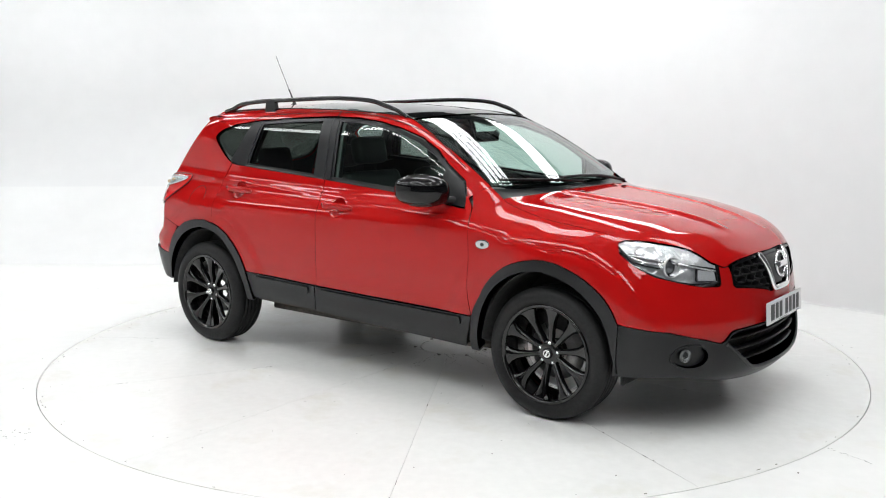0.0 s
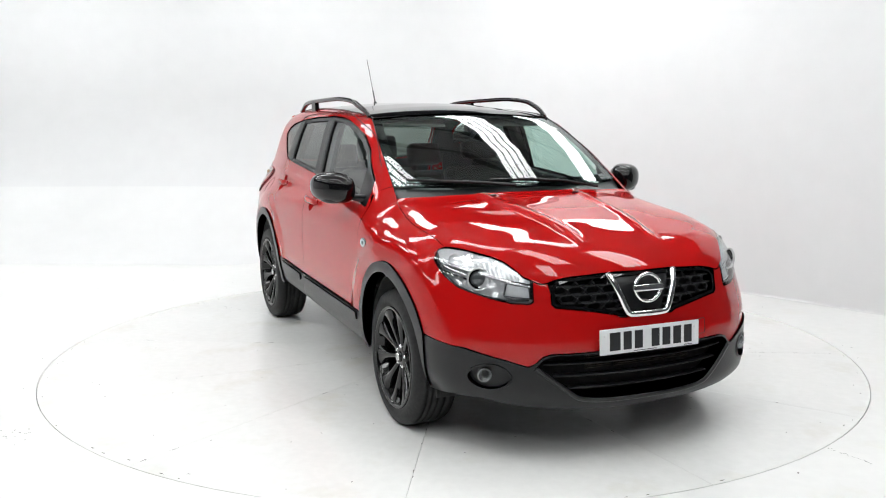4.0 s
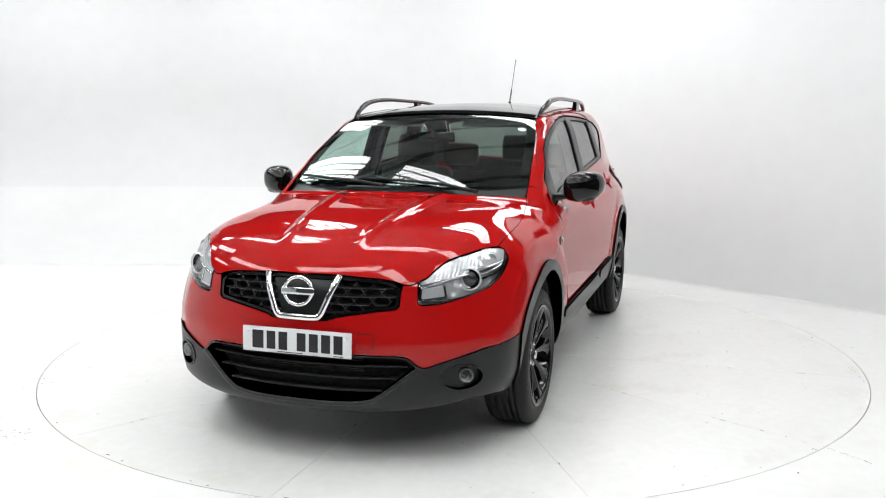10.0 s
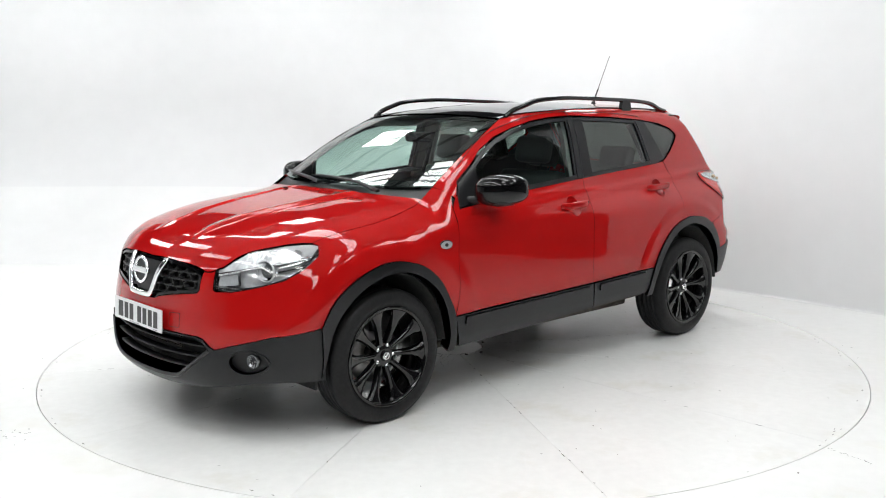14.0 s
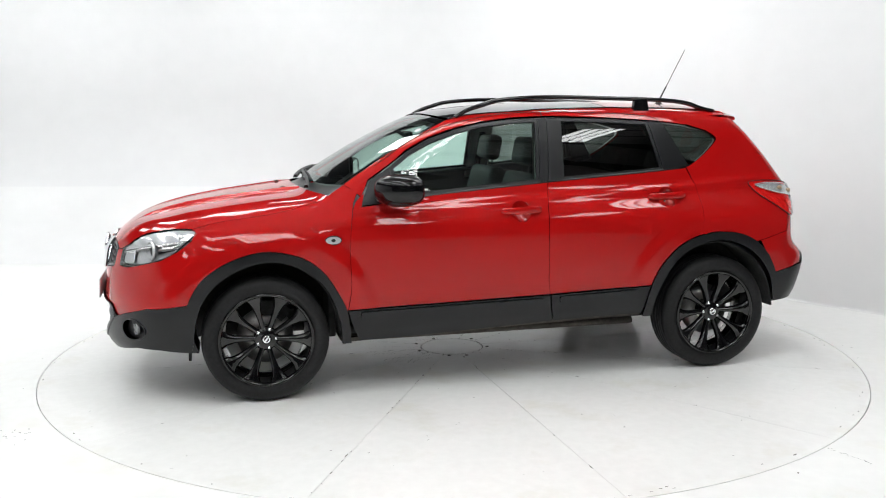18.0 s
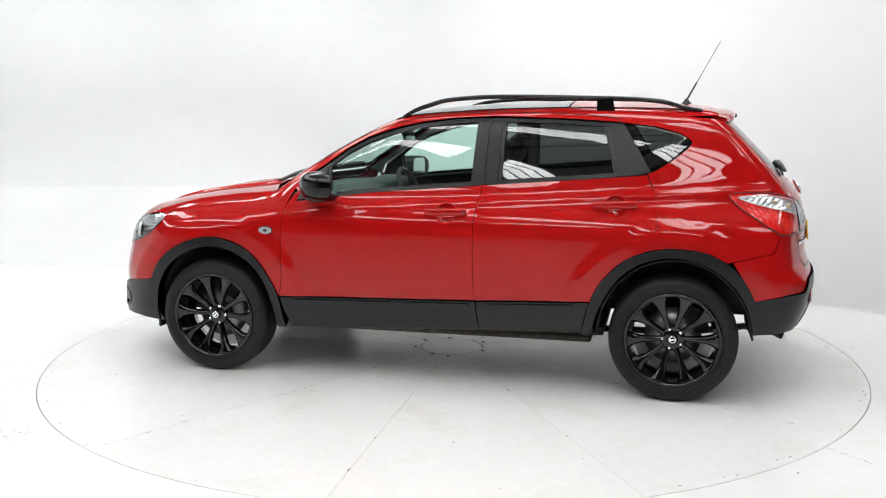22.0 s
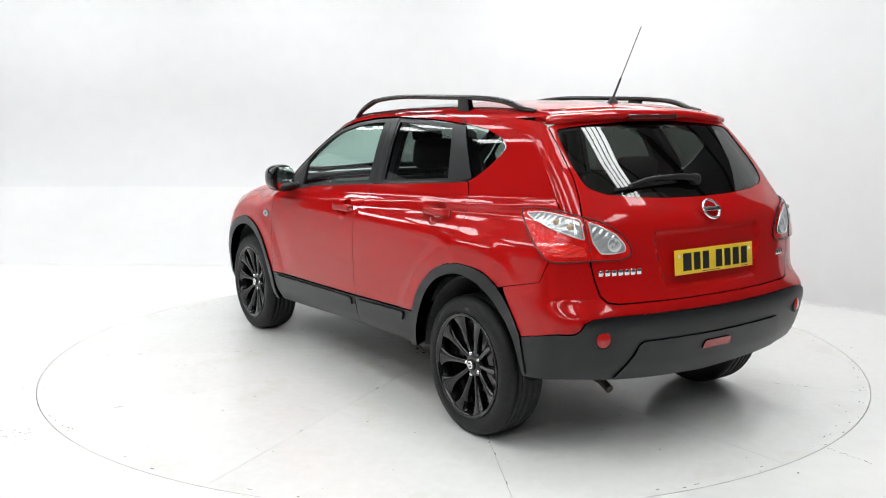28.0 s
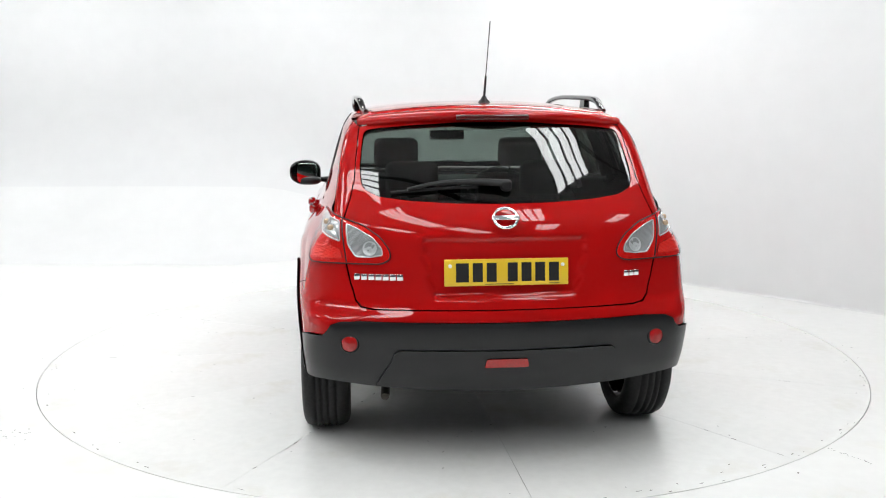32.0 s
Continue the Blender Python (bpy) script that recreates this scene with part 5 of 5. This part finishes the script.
def plates(car):
    for name, x, z, mat, tilt, turn in (("front_number_plate", 2.194, 0.551, PLATEW, -3, 0), ("rear_number_plate", -2.030, 0.870, PLATEY, -5, 180)):
        plate = part(name, box(-0.004, 0.004, -0.26, 0.26, -0.0555, 0.0555, 0.003), mat, car, "white front number plate" if turn == 0 else "yellow rear number plate", pose(x, 0, z, 0, tilt, turn))
        y = -0.212
        for i, w in enumerate((0.062, 0.050, 0.050, 0, 0.050, 0.050, 0.050, 0.050)):
            if w == 0:
                y += 0.030
                continue
            part("bar", box(0.0035, 0.0048, y, y + w - 0.008, -0.0395, 0.0395), INK, plate, "plain dark bar")
            y += w + 0.008
        for yy, ww in ((-0.03, 0.06), (0.20, 0.022)):
            part("maker_bar", box(0.0035, 0.0046, yy - ww, yy + ww, -0.0505, -0.0475), INK, plate)
        for yy in (-0.236, 0.236):
            part("screw", mesh("screw", *lathe([(0.0, 0.007), (0.006, 0.0065), (0.008, 0.004)], 12, "x")), PLATEW, plate, "", pose(0, yy, 0.028))


def shell_shape(p0, sx, sy, sz, e1=0.75, e2=0.8, nu=28, nv=18, cut=None):
    """A rounded squarish body; cut flattens it behind that share of its length along x."""
    v, f = [], []
    sg = lambda a, e: math.copysign(abs(a) ** e, a)
    for i in range(nv + 1):
        b = -math.pi / 2 + math.pi * i / nv
        for j in range(nu):
            a = 2 * math.pi * j / nu
            x, y, z = sg(math.cos(b), e1) * sg(math.cos(a), e2), sg(math.cos(b), e1) * sg(math.sin(a), e2), sg(math.sin(b), e1)
            if cut is not None:
                x = max(x, cut)
            v.append((p0[0] + sx * x, p0[1] + sy * y, p0[2] + sz * z))
    for i in range(nv):
        for j in range(nu):
            f.append((i * nu + j, i * nu + (j + 1) % nu, (i + 1) * nu + (j + 1) % nu, (i + 1) * nu + j))
    return v, f


def mirrors_handles(car, front_doors, rear_doors):
    for i, sg in enumerate((1, -1)):
        fd, rd = front_doors[i], rear_doors[i]
        v, f = shell_shape((0, 0, 0), 0.122, 0.104, 0.084, 0.75, 0.85, cut=-0.45)
        v = [(x - 0.5 * y, y, z * (1.0 - 0.9 * max(y, 0)) + 0.05 * y) for x, y, z in v]
        v = [(x, sg * y, z) for x, y, z in v]
        shell = part("door_mirror", mesh("mirror", v, f), GLOSS, fd, "gloss black door mirror housing", pose(0.600, sg * 0.946, 1.120))
        part("mirror_glass", mesh("glass", *shell_shape((0, 0, 0), 0.006, 0.086, 0.066, 0.5, 0.9)), MIRROR, shell, "mirror glass", pose(-0.057, 0.0, 0.0, 0, 0, sg * 20.0))
        part("lower_shell", mesh("lower", *shell_shape((0, 0, 0), 0.085, 0.085, 0.030, 0.7, 0.8)), PLASTIC, shell, "matt black underside", pose(0.0, sg * -0.02, -0.055))
        v, f = sweep([(0.69, sg * 0.78, 1.062), (0.665, sg * 0.84, 1.066), (0.635, sg * 0.90, 1.078)], ring(0.028, 10, 0.7), scale=[1.2, 0.9, 0.8])
        part("mirror_arm", mesh("arm", v, f), PLASTIC, fd)
        for door, hx, hz in ((fd, *FRONT_GRIP), (rd, *REAR_GRIP)):
            def hollow(p):
                q = np.clip(1 - ((p[:, 0] - hx) / 0.056) ** 2 - ((p[:, 2] - hz + 0.003) / 0.054) ** 2, 0, 1)
                return waist(p) - 0.034 * q ** 0.6
            part("handle_dish", panel("side", dish_outline(hx, hz), gap=0, deep=0.002, h=0.009, mirror=sg < 0, bulge=hollow), RED, door, "red dished hollow behind the handle")
            xs = np.linspace(hx + 0.118, hx - 0.112, 15)
            path = on_skin("side", [(x, hz + 0.006 - 0.02 * (x - hx)) for x in xs], 0.004)
            lift = np.array([0.004 + 0.024 * (1 - ((x - hx) / 0.119) ** 6) for x in xs])
            path = path + np.array([0, 1, 0]) * lift[:, None]
            path[:, 1] *= sg
            oval = [(0.0105 * math.copysign(abs(math.cos(t)) ** 0.7, math.cos(t)), 0.0185 * math.copysign(abs(math.sin(t)) ** 0.7, math.sin(t))) for t in np.linspace(0, 2 * math.pi, 16, endpoint=False)]
            handle = part("door_handle", mesh("handle", *sweep(path, oval, scale=[0.7, 0.95] + list(np.linspace(0.98, 1.1, 11)) + [1.05, 0.8])), RED, door, "body-coloured door handle")
            if i == 1 or door is fd:
                p = on_skin("side", [(hx - 0.10, hz)], 0.030)[0]
                part("key_lock", mesh("lock", *lathe([(0, 0.004), (0.007, 0.004), (0.008, 0.0)], 12)), GLOSS, handle, "", pose(p[0], sg * p[1], p[2], 0, 0, 0 if sg > 0 else 180))


def roof_gear(car):
    for sg in (1, -1):
        y = 0.607
        pts = [(0.215, y - 0.012, 1.507), (0.15, y - 0.008, 1.533), (0.06, y, 1.563), (-0.06, y, 1.592), (-0.33, y, 1.608), (-0.72, y - 0.004, 1.602), (-1.04, y - 0.012, 1.593), (-1.22, y - 0.022, 1.577), (-1.34, y - 0.034, 1.545), (-1.43, y - 0.045, 1.508)]
        for k in (0, -1):
            ground = cast("top", [pts[k][:2]])[0]
            pts[k] = (pts[k][0], pts[k][1], ground[2] + 0.004)
        path = spline(pts, 6)
        path[:, 1] *= sg
        n = len(path)
        sc = [0.75 + 0.25 * min(1, 5 * min(i, n - 1 - i) / n) for i in range(n)]
        rail = part("roof_rail", mesh("rail", *sweep(path, [(-0.012, -0.012), (0.012, -0.012), (0.017, 0.0), (0.012, 0.011), (-0.010, 0.014), (-0.015, 0.003)], scale=sc)), GLOSS, car, "gloss black roof rail")
        zz = cast("top", [(-0.92, y - 0.02)])[0][2]
        v, f = sweep([(-0.925, sg * (y - 0.010), zz - 0.015), (-0.920, sg * (y - 0.006), 1.600)], [(-0.050, -0.016), (0.050, -0.016), (0.050, 0.016), (-0.050, 0.016)], up=(0, 1, 0), scale=[1.0, 0.8])
        part("rail_foot", mesh("foot", v, f, False), GLOSS, rail)
    base = part("aerial", mesh("aerial", *lathe([(0.0, 0.032), (0.010, 0.030), (0.016, 0.016), (0.028, 0.004), (0.032, -0.006)], 20, "z")), PLASTIC, car, "roof aerial with a thin black whip", pose(-1.355, 0, 1.564 + SINK))
    d = Vector((-0.245, 0, 0.46)).normalized()
    a = Vector((0, 0, 0.02))
    part("mast", mesh("mast", *sweep([a, a + d * 0.11, a + d * 0.12], ring(0.006, 8), scale=[1, 0.85, 0.3])), PLASTIC, base)
    part("whip", mesh("whip", *sweep([a + d * 0.11, a + d * 0.385], ring(0.0022, 6))), DARK, base)
    # wipers
    for pts in ([(1.040, 0.46), (1.014, 0.28), (1.006, 0.08), (0.990, -0.19)], [(1.050, -0.06), (1.004, -0.24), (0.952, -0.43), (0.878, -0.62)]):
        p = spline(pts, 5)
        p3 = on_skin("top", p, 0.020)
        w = part("wiper", mesh("wiper", *sweep(p3, [(-0.009, -0.006), (0.009, -0.006), (0.007, 0.006), (-0.007, 0.006)], scale=np.linspace(1.4, 0.7, len(p3)))), PLASTIC, car, "black wiper arm with blade")
        q = on_skin("top", p[4:] - np.array([0.012, 0]), 0.008)
        part("blade", mesh("blade", *sweep(q, [(-0.006, -0.008), (0.006, -0.008), (0.004, 0.006), (-0.004, 0.006)])), RUBBER, w)
    # washer jets, screen sticker, badge on the rear side glass
    for y in (0.25, -0.25):
        p = on_skin("top", [(1.16, y)], 0.003)[0]
        part("washer_jet", mesh("jet", *shell_shape(tuple(p), 0.014, 0.018, 0.006, nu=12, nv=8)), PLASTIC, car)
    part("screen_sticker", panel("top", [(0.42 + 0.018 * math.cos(a), 0.545 + 0.024 * math.sin(a)) for a in np.linspace(0, 2 * math.pi, 20, endpoint=False)], out=-0.002, gap=0, deep=0.001, h=0.02), HOUSING, car, "round pale sticker on the windscreen")


def rear_gear(car):
    # spoiler lip over the rear window
    xs = np.linspace(-0.60, 0.60, 33)
    path = [(-1.555 + 0.12 * y * y, y, 1.530 - 0.085 * y * y - 0.06 * y ** 4) for y in xs]
    v, f = sweep(path, [(0.09, 0.012), (0.0, 0.014), (-0.058, 0.002), (-0.072, -0.014), (-0.066, -0.034), (0.0, -0.034), (0.06, -0.03)][::-1], scale=[1 - 0.35 * max(0.0, (abs(y) - 0.50) / 0.10) ** 1.5 for y in xs])
    sp = part("spoiler", mesh("spoiler", [p for p in v], f), RED, tailgate, "red roof spoiler")
    part("brake_lamp", box(-1.634, -1.595, -0.165, 0.165, 1.490, 1.514, 0.006), material("dark_red_lens", (0.08, 0.004, 0.004), 0.1, coat=1.0), sp, "dark red high-level brake lamp")
    # rear wiper
    base = cast_back([(-0.02, 1.225), (0.05, 1.232), (0.15, 1.234), (0.28, 1.228), (0.40, 1.205)])
    pts = spline(base - np.array([0.030, 0, 0]), 5)
    w = part("rear_wiper", mesh("rw", *sweep(pts, [(-0.014, -0.010), (0.014, -0.010), (0.012, 0.010), (-0.012, 0.010)], scale=np.linspace(1.5, 0.55, len(pts)))), PLASTIC, tailgate, "black rear wiper")
    p = cast_back([(-0.02, 1.218)])[0]
    part("wiper_cap", mesh("cap", *shell_shape((p[0] - 0.022, p[1], p[2]), 0.026, 0.026, 0.026, nu=16, nv=10)), PLASTIC, w)
    part("blade", mesh("bl", *sweep(spline(cast_back([(0.10, 1.212), (0.28, 1.205), (0.47, 1.190)]) - np.array([0.010, 0, 0]), 5), [(-0.006, -0.006), (0.006, -0.006), (0.004, 0.006), (-0.004, 0.006)])), RUBBER, w)
    # badge
    c = cast_back([(0.0, 1.085)])[0]
    loop = [(0.0, 0.050 * math.cos(a), 0.044 * math.sin(a)) for a in np.linspace(0, 2 * math.pi, 36, endpoint=False)]
    b = part("badge_ring", mesh("ring", *sweep(loop, ring(0.007, 8), closed=True, up=(1, 0, 0))), CHROME, tailgate, "chrome ring badge", pose(c[0] - 0.020, 0, 1.091, 0, 30, 0))
    part("badge_bar", box(-0.008, 0.005, -0.058, 0.058, -0.010, 0.010, 0.003), CHROME, b, "plain chrome bar")
    # lettering as plain chrome bars
    for y0, n, w, z, hgt in ((0.632, 7, 0.0255, 0.848, 0.026), (-0.515, 3, 0.020, 0.845, 0.024)):
        for i in range(n):
            yc = y0 - (i + 0.5) * (w + 0.004)
            p = cast_back([(yc, z)])[0]
            part("letter_bar", box(p[0] - 0.004, p[0] + 0.004, yc - w / 2, yc + w / 2, z - hgt / 2, z + hgt / 2, 0.002), CHROME, tailgate, "plain chrome bar")
    # round reflectors and the rear fog lamp
    for sg in (1, -1):
        p = cast_back([(0.650, 0.579)])
        n = slope(p)[0]
        q = p[0] + n * 0.012
        d = (-1.0, sg * 0.30, 0.05)
        r = part("reflector", mesh("refl", *lathe([(0.0, 0.008), (0.028, 0.007), (0.034, 0.003)], 28)), DEEPRED, car, "round red bumper reflector", facing((q[0], sg * q[1], q[2]), d))
        part("reflector_rim", mesh("rim", *lathe([(0.034, 0.004), (0.038, 0.006), (0.041, 0.0), (0.041, -0.01)], 28)), PLASTIC, r)
    fg = np.array([(0.093, 0.478), (0.085, 0.516), (-0.085, 0.516), (-0.093, 0.478)])
    part("rear_fog_lamp", panel("tail", seen("tail", cast_back(rounded(fg, 0.008))), out=0.026, gap=0, deep=0.02, h=0.015), DEEPRED, car, "red rear fog lamp")
    # filler flap seam
    for sg in (-1,):
        ring_p = on_skin("side", [(-1.42 + 0.085 * math.cos(a), 0.955 + 0.085 * math.sin(a)) for a in np.linspace(0, 2 * math.pi, 40, endpoint=False)], 0.0003)
        ring_p[:, 1] *= sg
        part("filler_flap_seam", mesh("seam", *sweep(ring_p, [(-0.0015, -0.001), (0.0015, -0.001), (0.0015, 0.0006), (-0.0015, 0.0006)], closed=True, up=(0, 1, 0))), DARK, car, "thin dark seam of the fuel flap")


def seat(car, x, y, wide, lean, head=1, top=0.60):
    """A padded seat with its headrests."""
    m = pose(x, y, 0.58)
    cush = part("car_seat", box(-0.24, 0.28, -wide / 2, wide / 2, -0.09, 0.07, 0.05, 3), LEATHER, car, "black upholstered seat", m)
    part("backrest", box(-0.07, 0.07, -wide / 2, wide / 2, 0.0, top, 0.055, 3), LEATHER, cush, "", pose(-0.24, 0, 0.0, 0, -lean, 0))
    for k in range(head):
        yy = 0 if head == 1 else (k - (head - 1) / 2) * wide / head * 1.1
        part("headrest", box(-0.05, 0.05, -0.13, 0.13, top + 0.04, top + 0.21, 0.045, 3), LEATHER, cush, "", pose(-0.24, yy, 0.0, 0, -lean + 4, 0))
        for dy in (-0.06, 0.06):
            v, f = sweep([(0, dy, top - 0.02), (0, dy, top + 0.08)], ring(0.006, 6), up=(1, 0, 0))
            part("headrest_post", mesh("post", v, f), CABIN, cush, "", pose(-0.24, yy, 0.0, 0, -lean + 2, 0))
    return cush


def cabin(car):
    for y in (0.37, -0.37):
        seat(car, 0.10, y, 0.50, 16)
    seat(car, -0.78, 0.0, 1.22, 20, 2, 0.52)
    # dashboard, wheel, console
    v, f = sweep([(0.74, y, 0.995 - 0.06 * (y / 0.7) ** 4) for y in np.linspace(-0.70, 0.70, 21)], [(-0.20, -0.02), (-0.16, 0.05), (0.02, 0.085), (0.16, 0.080), (0.24, 0.045), (0.24, -0.06), (0.18, -0.32), (-0.10, -0.30)])
    dash = part("dashboard", mesh("dash", v, f), DASH, car, "dark grey dashboard")
    part("instrument_hood", mesh("hood", *shell_shape((0.60, -0.36, 1.045), 0.12, 0.17, 0.055, 0.8, 0.8)), DASH, dash)
    part("centre_screen", box(0.535, 0.55, -0.11, 0.11, 0.92, 1.03, 0.006), GLOSS, dash)
    for y in (0.62, 0.13, -0.13, -0.62):
        part("air_vent", mesh("vent", *lathe([(0.0, 0.0), (0.03, 0.0), (0.036, 0.006), (0.042, 0.0)], 20, "x")), SILVER, dash, "round air vent with a silver ring", pose(0.552, y, 0.985, 0, 0, 180))
    loop = [(0.0, 0.185 * math.cos(a), 0.185 * math.sin(a)) for a in np.linspace(0, 2 * math.pi, 40, endpoint=False)]
    wheel = part("steering_wheel", mesh("sw", *sweep(loop, ring(0.016, 8), closed=True, up=(1, 0, 0))), CABIN, car, "black steering wheel", pose(0.44, -0.37, 0.97, 0, 24, 0))
    part("wheel_hub", mesh("hub", *shell_shape((0.02, 0, -0.01), 0.03, 0.075, 0.06)), CABIN, wheel)
    for a in (0, 180, 270):
        v, f = sweep([(0.012, 0.05 * math.cos(radians(a)), 0.05 * math.sin(radians(a))), (0.0, 0.18 * math.cos(radians(a)), 0.18 * math.sin(radians(a)))], [(-0.006, -0.02), (0.006, -0.02), (0.006, 0.02), (-0.006, 0.02)], up=(1, 0, 0.01))
        part("spoke", mesh("spoke", v, f, False), SILVER if a == 270 else CABIN, wheel)
    part("centre_console", box(-0.25, 0.60, -0.11, 0.11, 0.34, 0.66, 0.04), CABIN, car)
    part("gear_lever", mesh("lever", *sweep([(0.30, 0, 0.64), (0.27, 0, 0.80), (0.27, 0, 0.83)], ring(0.018, 8), scale=[0.6, 0.7, 1.4])), CABIN, car)
    part("cabin_floor", box(-0.95, 0.92, -0.72, 0.72, 0.31, 0.36, 0.01), DARK, car)
    part("bulkhead", box(0.93, 0.97, -0.72, 0.72, 0.30, 0.98, 0.01), DARK, car)
    part("boot_wall", box(-1.93, -1.12, -0.62, 0.62, 0.46, 0.86, 0.02), DARK, car)
    # linings on the inside of doors, pillars and roof
    low = np.array([(0.86, 0.40), (0.84, 1.03), (0.60, 1.045), (0.10, 1.095), (-0.53, 1.145), (-1.15, 1.185), (-1.60, 1.20), (-1.75, 0.95), (-1.60, 0.85), (-0.85, 0.80), (-0.80, 0.42)])
    for m in (False, True):
        part("door_lining", panel("side", low + np.array([0, 0.012]), out=-0.034, gap=0, deep=0.005, h=0.06, mirror=m), CABIN, car, "dark grey door lining")
    pil = np.array([(-0.215, 1.09), (-0.245, 1.50), (-0.39, 1.49), (-0.38, 1.10)])
    cp = np.array([(-1.04, 1.17), (-0.94, 1.47), (-1.02, 1.46), (-1.18, 1.20)])
    for m in (False, True):
        part("pillar_lining", panel("side", pil, out=-0.05, gap=0, deep=0.03, h=0.05, mirror=m), LINING, car, "pale grey pillar lining")
        part("pillar_lining", panel("side", cp, out=-0.05, gap=0, deep=0.03, h=0.05, mirror=m), CABIN, car)
        belt = on_skin("side", spline([(-0.31, 1.42), (-0.29, 1.15), (-0.28, 0.80)], 6), -0.10)
        belt[:, 1] *= -1 if m else 1
        part("seat_belt", mesh("belt", *sweep(belt, [(-0.022, -0.001), (0.022, -0.001), (0.022, 0.001), (-0.022, 0.001)], up=(0, 1, 0))), DARK, car)
    r = np.array([(0.26, 0.0), (0.20, 0.52), (-0.4, 0.53), (-1.1, 0.51), (-1.55, 0.47), (-1.60, 0.0)])
    part("headlining", panel("top", np.concatenate([r, (r * [1, -1])[::-1]]), out=-0.050, gap=0, deep=0.004, h=0.08), LINING, car, "pale grey fabric headlining")
    back = box(-0.012, 0.008, -0.115, 0.115, -0.032, 0.032, 0.010)
    mir = part("interior_mirror", back, GLOSS, car, "black interior mirror", pose(0.36, 0.0, 1.375, 0, 10, 0))
    part("mirror_stem", mesh("stem", *sweep([(0.01, 0, 0.0), (0.06, 0, 0.045)], ring(0.012, 8))), CABIN, mir)
    for sg in (1, -1):
        part("sun_visor", box(-0.08, 0.08, -0.20, 0.20, -0.008, 0.008, 0.006), LINING, car, "", pose(0.20, sg * 0.33, 1.462, 0, 14, 0))


room()
# lamps hung in slanting lines over and round the turntable: x, y, turn, length
for x, y, turn, length in ((0.98, 2.20, -62.7, 3.2), (2.30, 3.80, -63.6, 3.4), (-2.50, 2.00, -45, 2.0), (-0.50, 0.05, -44, 2.0), (1.10, -1.45, -52, 1.9), (2.75, -1.00, -46, 2.0),
                           (-1.90, -2.40, -15, 1.8), (-0.50, -4.40, -72, 3.0), (1.30, -3.50, -72, 1.6), (2.50, -6.00, -72, 1.8), (3.70, -3.60, -72, 1.8),
                           # from here on, added fill lamps that only brighten the floor, walls and car
                           (-4.60, 1.40, -62, 2.4), (-4.20, -1.40, -62, 2.4), (-3.00, -4.40, -62, 2.4), (-4.30, 3.60, -62, 1.6), (-6.30, 3.40, -62, 2.0), (-1.90, 3.80, -62, 1.4),
                           (-1.60, -7.00, -62, 2.4), (0.90, -7.20, -62, 2.4), (-6.80, 0.40, -62, 2.4), (-6.60, -3.40, -62, 2.4)):
    bank = light_bank(length)
    bank.matrix_basis = pose(x, y, 4.2, 0, 0, turn)
table = turntable()

car = new("car")
tagged(car, "glossy red crossover car with black wheels and cladding on a turntable", "car")
front_doors, rear_doors = body_panels(car)
roof_and_screens(car)
windows(car, front_doors, rear_doors)
door_seams(car, front_doors, rear_doors)
cladding(car, front_doors, rear_doors)
NOSE_CUTS = nose(car)
tailgate = tail(car)
wheels(car)
underside(car)
lamps(car)
grilles(car)
plates(car)
mirrors_handles(car, front_doors, rear_doors)
roof_gear(car)
rear_gear(car)
cabin(car)
for child in list(car.children):
    child.matrix_basis = Matrix.Translation((-PIVOT, 0, -SINK)) @ child.matrix_basis


def motions():
    rows = [(t, pose(0, 0, 0, 0, 0, turned(t))) for t in range(0, 33)]
    walk(table, rows)
    walk(car, rows)


motions()
